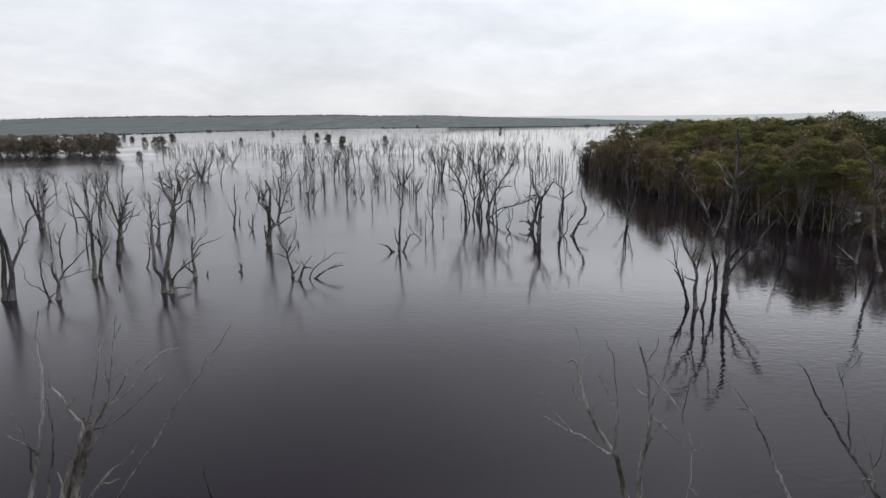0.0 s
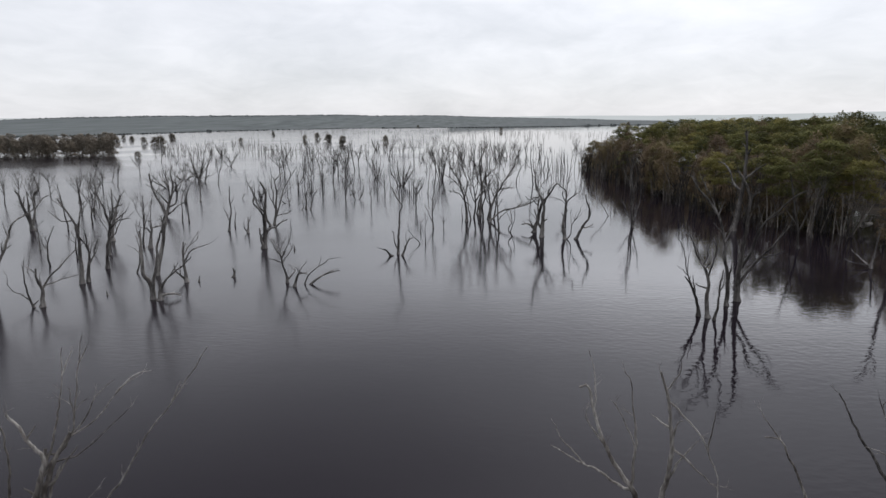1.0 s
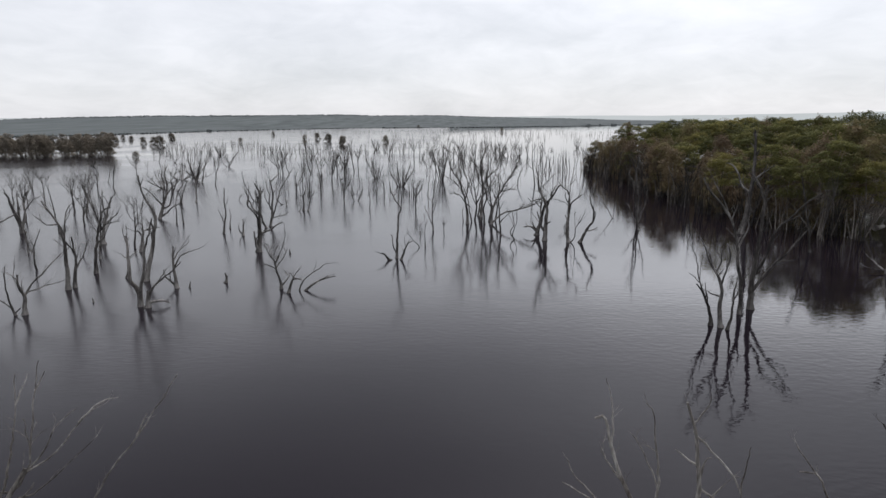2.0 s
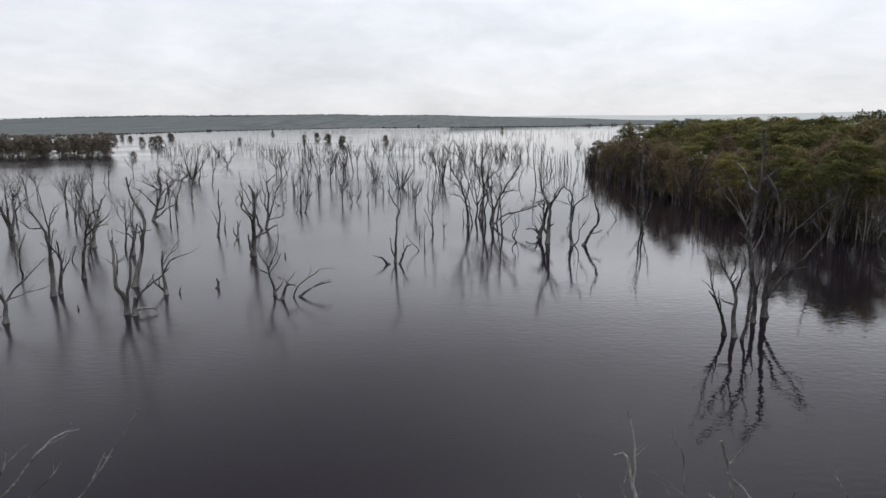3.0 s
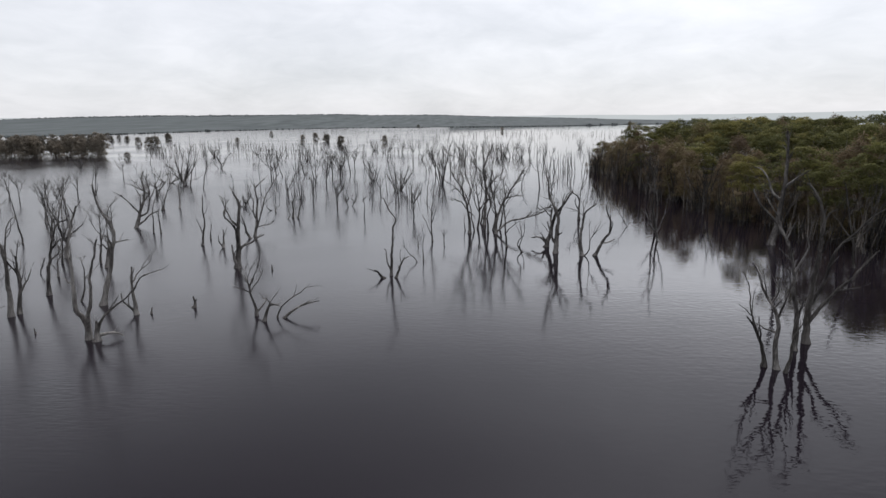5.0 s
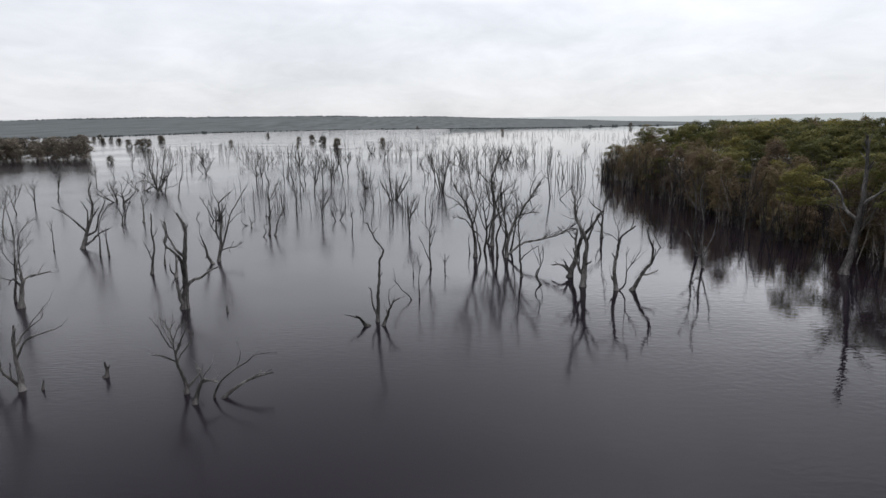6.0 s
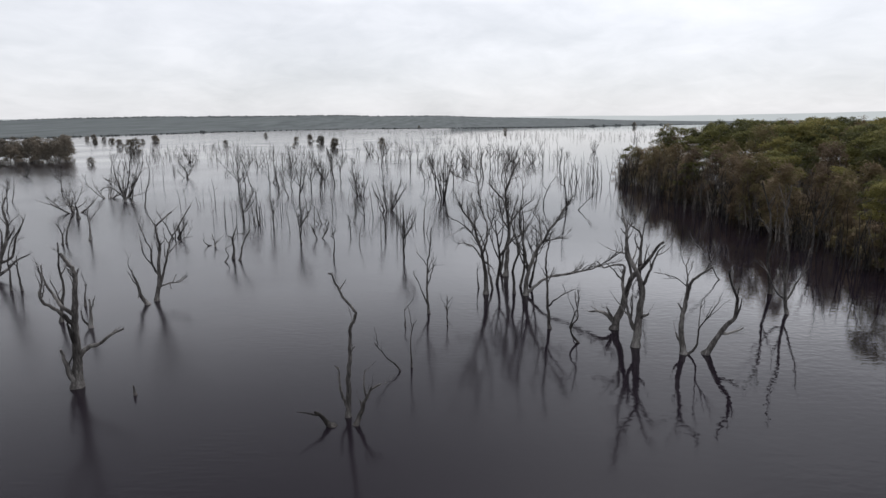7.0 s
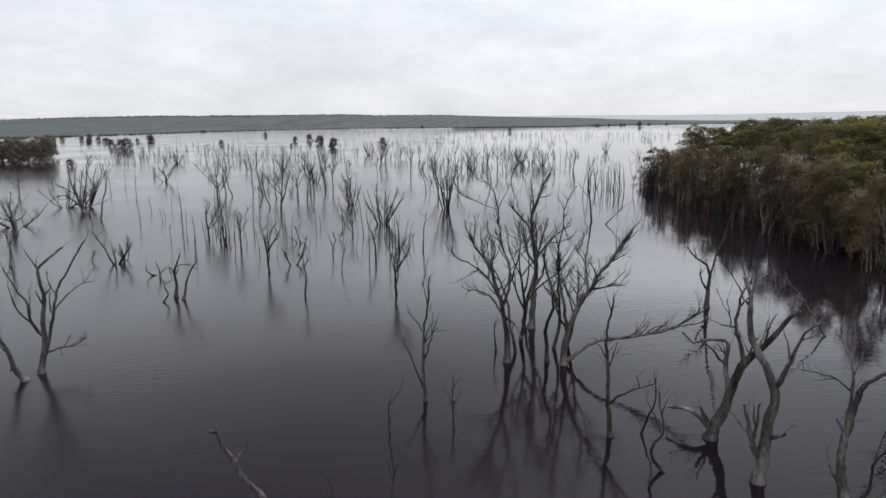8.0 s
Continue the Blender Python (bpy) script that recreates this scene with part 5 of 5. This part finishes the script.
def living_wood():
    rng = random.Random(21)
    green = [gum_tree(60 + 7 * n, 120 + 9 * n, 10.0, 3.7, 70 + n, GREEN, 9 + n % 4, 500, 0.5, 0.24, 0.34) for n in range(7)]
    brown = [gum_tree(33 + n, 96 + 11 * n, 8.5, 2.3, 90 + n, RUSSET, 16, 240, 0.2, 0.36, 0.15, 4, 1.3) for n in range(6)]
    for n, ob in enumerate(green):
        tagged(ob, "olive-green gum tree with a flat-domed leafy crown in the wood")
    for ob in brown:
        tagged(ob, "brown-leaved flooded gum tree at the water's edge")
    dull = [gum_tree(-150 - 6 * n, 235 + 8 * n, 8.0, 3.2, 120 + n, HAZED_LEAVES, 12, 140, 0.24, 0.44, 0.34, 4, 0.8, STEM) for n in range(5)]
    for ob in dull:
        tagged(ob, "dull gum tree with haze-paled leaves standing in far floodwater")
    spots = []

    def free(x, y, gap):
        for a, b, g in spots:
            if (a - x) ** 2 + (b - y) ** 2 < (min(gap, g)) ** 2:
                return False
        spots.append((x, y, gap))
        return True

    for _ in range(9000):
        y = rng.uniform(48, 222)
        edge = front_edge(y)
        x = edge + 64 * rng.random() ** 1.4
        if x > 0.74 * (y + 4) + 12:
            continue
        deep = x - edge
        # bays of open water run in between the stands along the edge
        if deep < 12 and noise.noise((x / 9, y / 8, 3.3)) > 0.17 + 0.03 * max(deep - 4, 0):
            continue
        if y > 165 and y > 172 + (x - 34) * 0.85:
            continue
        if deep < 3.5 and rng.random() < 0.8:
            continue
        if not free(x, y, 3.3 if deep < 7 else rng.uniform(5.0, 7.0)):
            continue
        if deep < 10:
            h = rng.uniform(6.3, 9.3) * (0.85 if y > 140 else 1.0 if y > 80 else 1.12)
        else:
            h = min(8.8 + deep * 0.1, 11.3) + rng.uniform(-2.3, 1.7)
        if deep < 10:
            kind = rng.choice(brown) if rng.random() < (0.35 if y < 71 else 0.62 if y < 140 else 0.45) else rng.choice(green)
        elif deep < 19:
            kind = rng.choice(brown) if rng.random() < (0.12 if y < 75 else 0.36) else rng.choice(green)
        else:
            kind = rng.choice(green) if rng.random() < 0.93 else rng.choice(brown)
        s = h / (8.5 if kind in brown else 10.0)
        copy_thing(kind, pose(x, y, 0.0 if deep < 8 else 0.4, 0, 0, rng.uniform(0, 360)) @ Matrix.Diagonal((s * rng.uniform(0.9, 1.15), s * rng.uniform(0.9, 1.15), s, 1)))
    for _ in range(900):
        y = rng.uniform(212, 285)
        x = -121 - 0.6 * (y - 230) - 75 * rng.random() ** 1.2
        if x < -0.74 * (y + 3) - 12 or y < 236 + (x + 121) * 0.3 or not free(x, y, 4.3):
            continue
        s = rng.uniform(0.6, 1.12)
        copy_thing(rng.choice(dull), pose(x, y, 0, 0, 0, rng.uniform(0, 360)) @ Matrix.Diagonal((s, s, s, 1)))
    # one gum stands out above the others
    copy_thing(green[2], pose(51, 81, 0.4, 0, 0, 30) @ Matrix.Diagonal((0.9, 0.9, 1.32, 1)))
    # taller gums at the wood's far end: across, away, height
    for x, y, h in ((44, 168, 10.2), (49, 173, 11.2), (57, 177, 11.8), (64, 182, 11.6), (74, 188, 12.2), (90, 196, 12.4)):
        copy_thing(green[int(x) % 6], pose(x, y, 0.3, 0, 0, x * 37) @ Matrix.Diagonal((0.85, 0.85, h / 10, 1)))
    # low scrub under the wood's edge
    scrub = [gum_tree(36 + 4 * n, 88 + 13 * n, 3.0, 1.9, 150 + n, RUSSET, 7, 200, 0.15, 0.3, 0.12, 3, 0.9) for n in range(3)]
    for ob in scrub:
        ob.name, ob["label"], ob["category"], ob["group"] = "shrub", "low brown leafy shrub under the flooded wood's edge", "shrub", "shrubs"
    for _ in range(120):
        y = rng.uniform(48, 175)
        s = rng.uniform(0.7, 1.3)
        copy_thing(rng.choice(scrub), pose(front_edge(y) + rng.uniform(0.5, 9), y, 0.0, 0, 0, rng.uniform(0, 360)) @ Matrix.Diagonal((s, s, s, 1)))
    # bare grey stems stand in the water along the wood's edge
    bare = [drowned_tree(front_edge(y) - 1.5, y, 6.5, "fork", 300 + int(y), BARK, 4, True) for y in (74, 90, 108, 129, 147)]
    for ob in bare:
        ob["label"] = "slim bare grey tree at the flooded wood's edge"
    for _ in range(30):
        y = rng.uniform(62, 168)
        s = rng.uniform(0.6, 1.25)
        copy_thing(rng.choice(bare), pose(front_edge(y) + rng.uniform(-4.0, 3.0), y, 0, 0, 0, rng.uniform(0, 360)) @ Matrix.Diagonal((s * 0.55, s * 0.55, s, 1)))
    # leafless thickets stand in the shallows before it
    thickets = [drowned_tree(front_edge(y) + 1.0, y, 4.6, "clump", 340 + int(y), (BARK, STEM, DARK)[n], 4, True) for n, y in enumerate((80, 98, 116))]
    for ob in thickets:
        ob.name, ob["category"], ob["group"] = "bare_thicket", "thicket", "bare thickets"
        ob["label"] = "leafless grey-brown thicket of thin stems in the shallows"
    for _ in range(72):
        y = rng.uniform(64, 165)
        s = rng.uniform(0.55, 1.25)
        copy_thing(rng.choice(thickets), pose(front_edge(y) + rng.uniform(-2.5, 4.5), y, 0, 0, 0, rng.uniform(0, 360)) @ Matrix.Diagonal((s, s, s, 1)))
    lone = [gum_tree(-63 - 20 * n, 366 + 60 * n, 5.0, 2.9, 180 + n, HAZED_LEAVES, 13, 170, 0.1, 0.42, 0.36, 3, 1.0, DARK) for n in range(3)]
    for ob in lone:
        tagged(ob, "lone dark round-crowned tree far out in the floodwater")
    # lone living trees far out in the water: across, away, height
    for x, y, h in ((-115, 231, 3.4), (-192, 395, 6.2), (-263, 508, 5.3), (-239, 473, 4.9), (-169, 368, 7.7), (-174, 371, 7.0), (-216, 490, 7.0), (-220, 500, 6.8), (-137, 412, 4.4), (-109, 470, 5.1), (-88, 380, 2.6), (-90, 465, 4.6), (-61, 351, 4.5), (-41, 390, 6.3), (-76, 1390, 9),
                    (-261, 493, 5.2), (-289, 531, 5.6), (-252, 500, 4.6), (-272, 470, 5.4), (-240, 455, 4.2), (-300, 560, 7.0), (-310, 540, 6.0), (-215, 470, 4.0), (390, 1440, 14), (-180, 640, 6), (60, 800, 7)):
        s = h / 7.0
        copy_thing(rng.choice(lone), pose(x, y, 0, 0, 0, rng.uniform(0, 360)) @ Matrix.Diagonal((s, s, s, 1)))


def fallen_log(x, y, turn, length, width):
    """A bleached log on the bank, with a broken end and a stub of a limb."""
    rng = random.Random(int(x * 17 + y))
    root = thing("fallen_log", pose(x, y, 0.62, 0, 0, turn), "bleached pinkish fallen log lying on the forest bank", "log")
    geo = ([], [])
    points = [Vector((length * (k / 5 - 0.5), 0.05 * math.sin(k * 1.7), width * 0.8 + 0.03 * k)) for k in range(6)]
    tube(geo, points, [width * w for w in (1.25, 1.0, 0.95, 0.88, 0.8, 0.55)], 9, rng, 0.16)
    part("log", geo, SILVER, root)
    stub = ([], [])
    tube(stub, [points[3], points[3] + Vector((0.25, 0.1, 0.4)), points[3] + Vector((0.4, 0.12, 0.75))], [width * 0.45, width * 0.34, width * 0.16], 6, rng)
    part("limb", stub, SILVER, root)


bank()
fallen_log(45.2, 67.4, 12, 1.2, 0.26)
fallen_log(50.6, 64.6, -25, 1.5, 0.3)
living_wood()
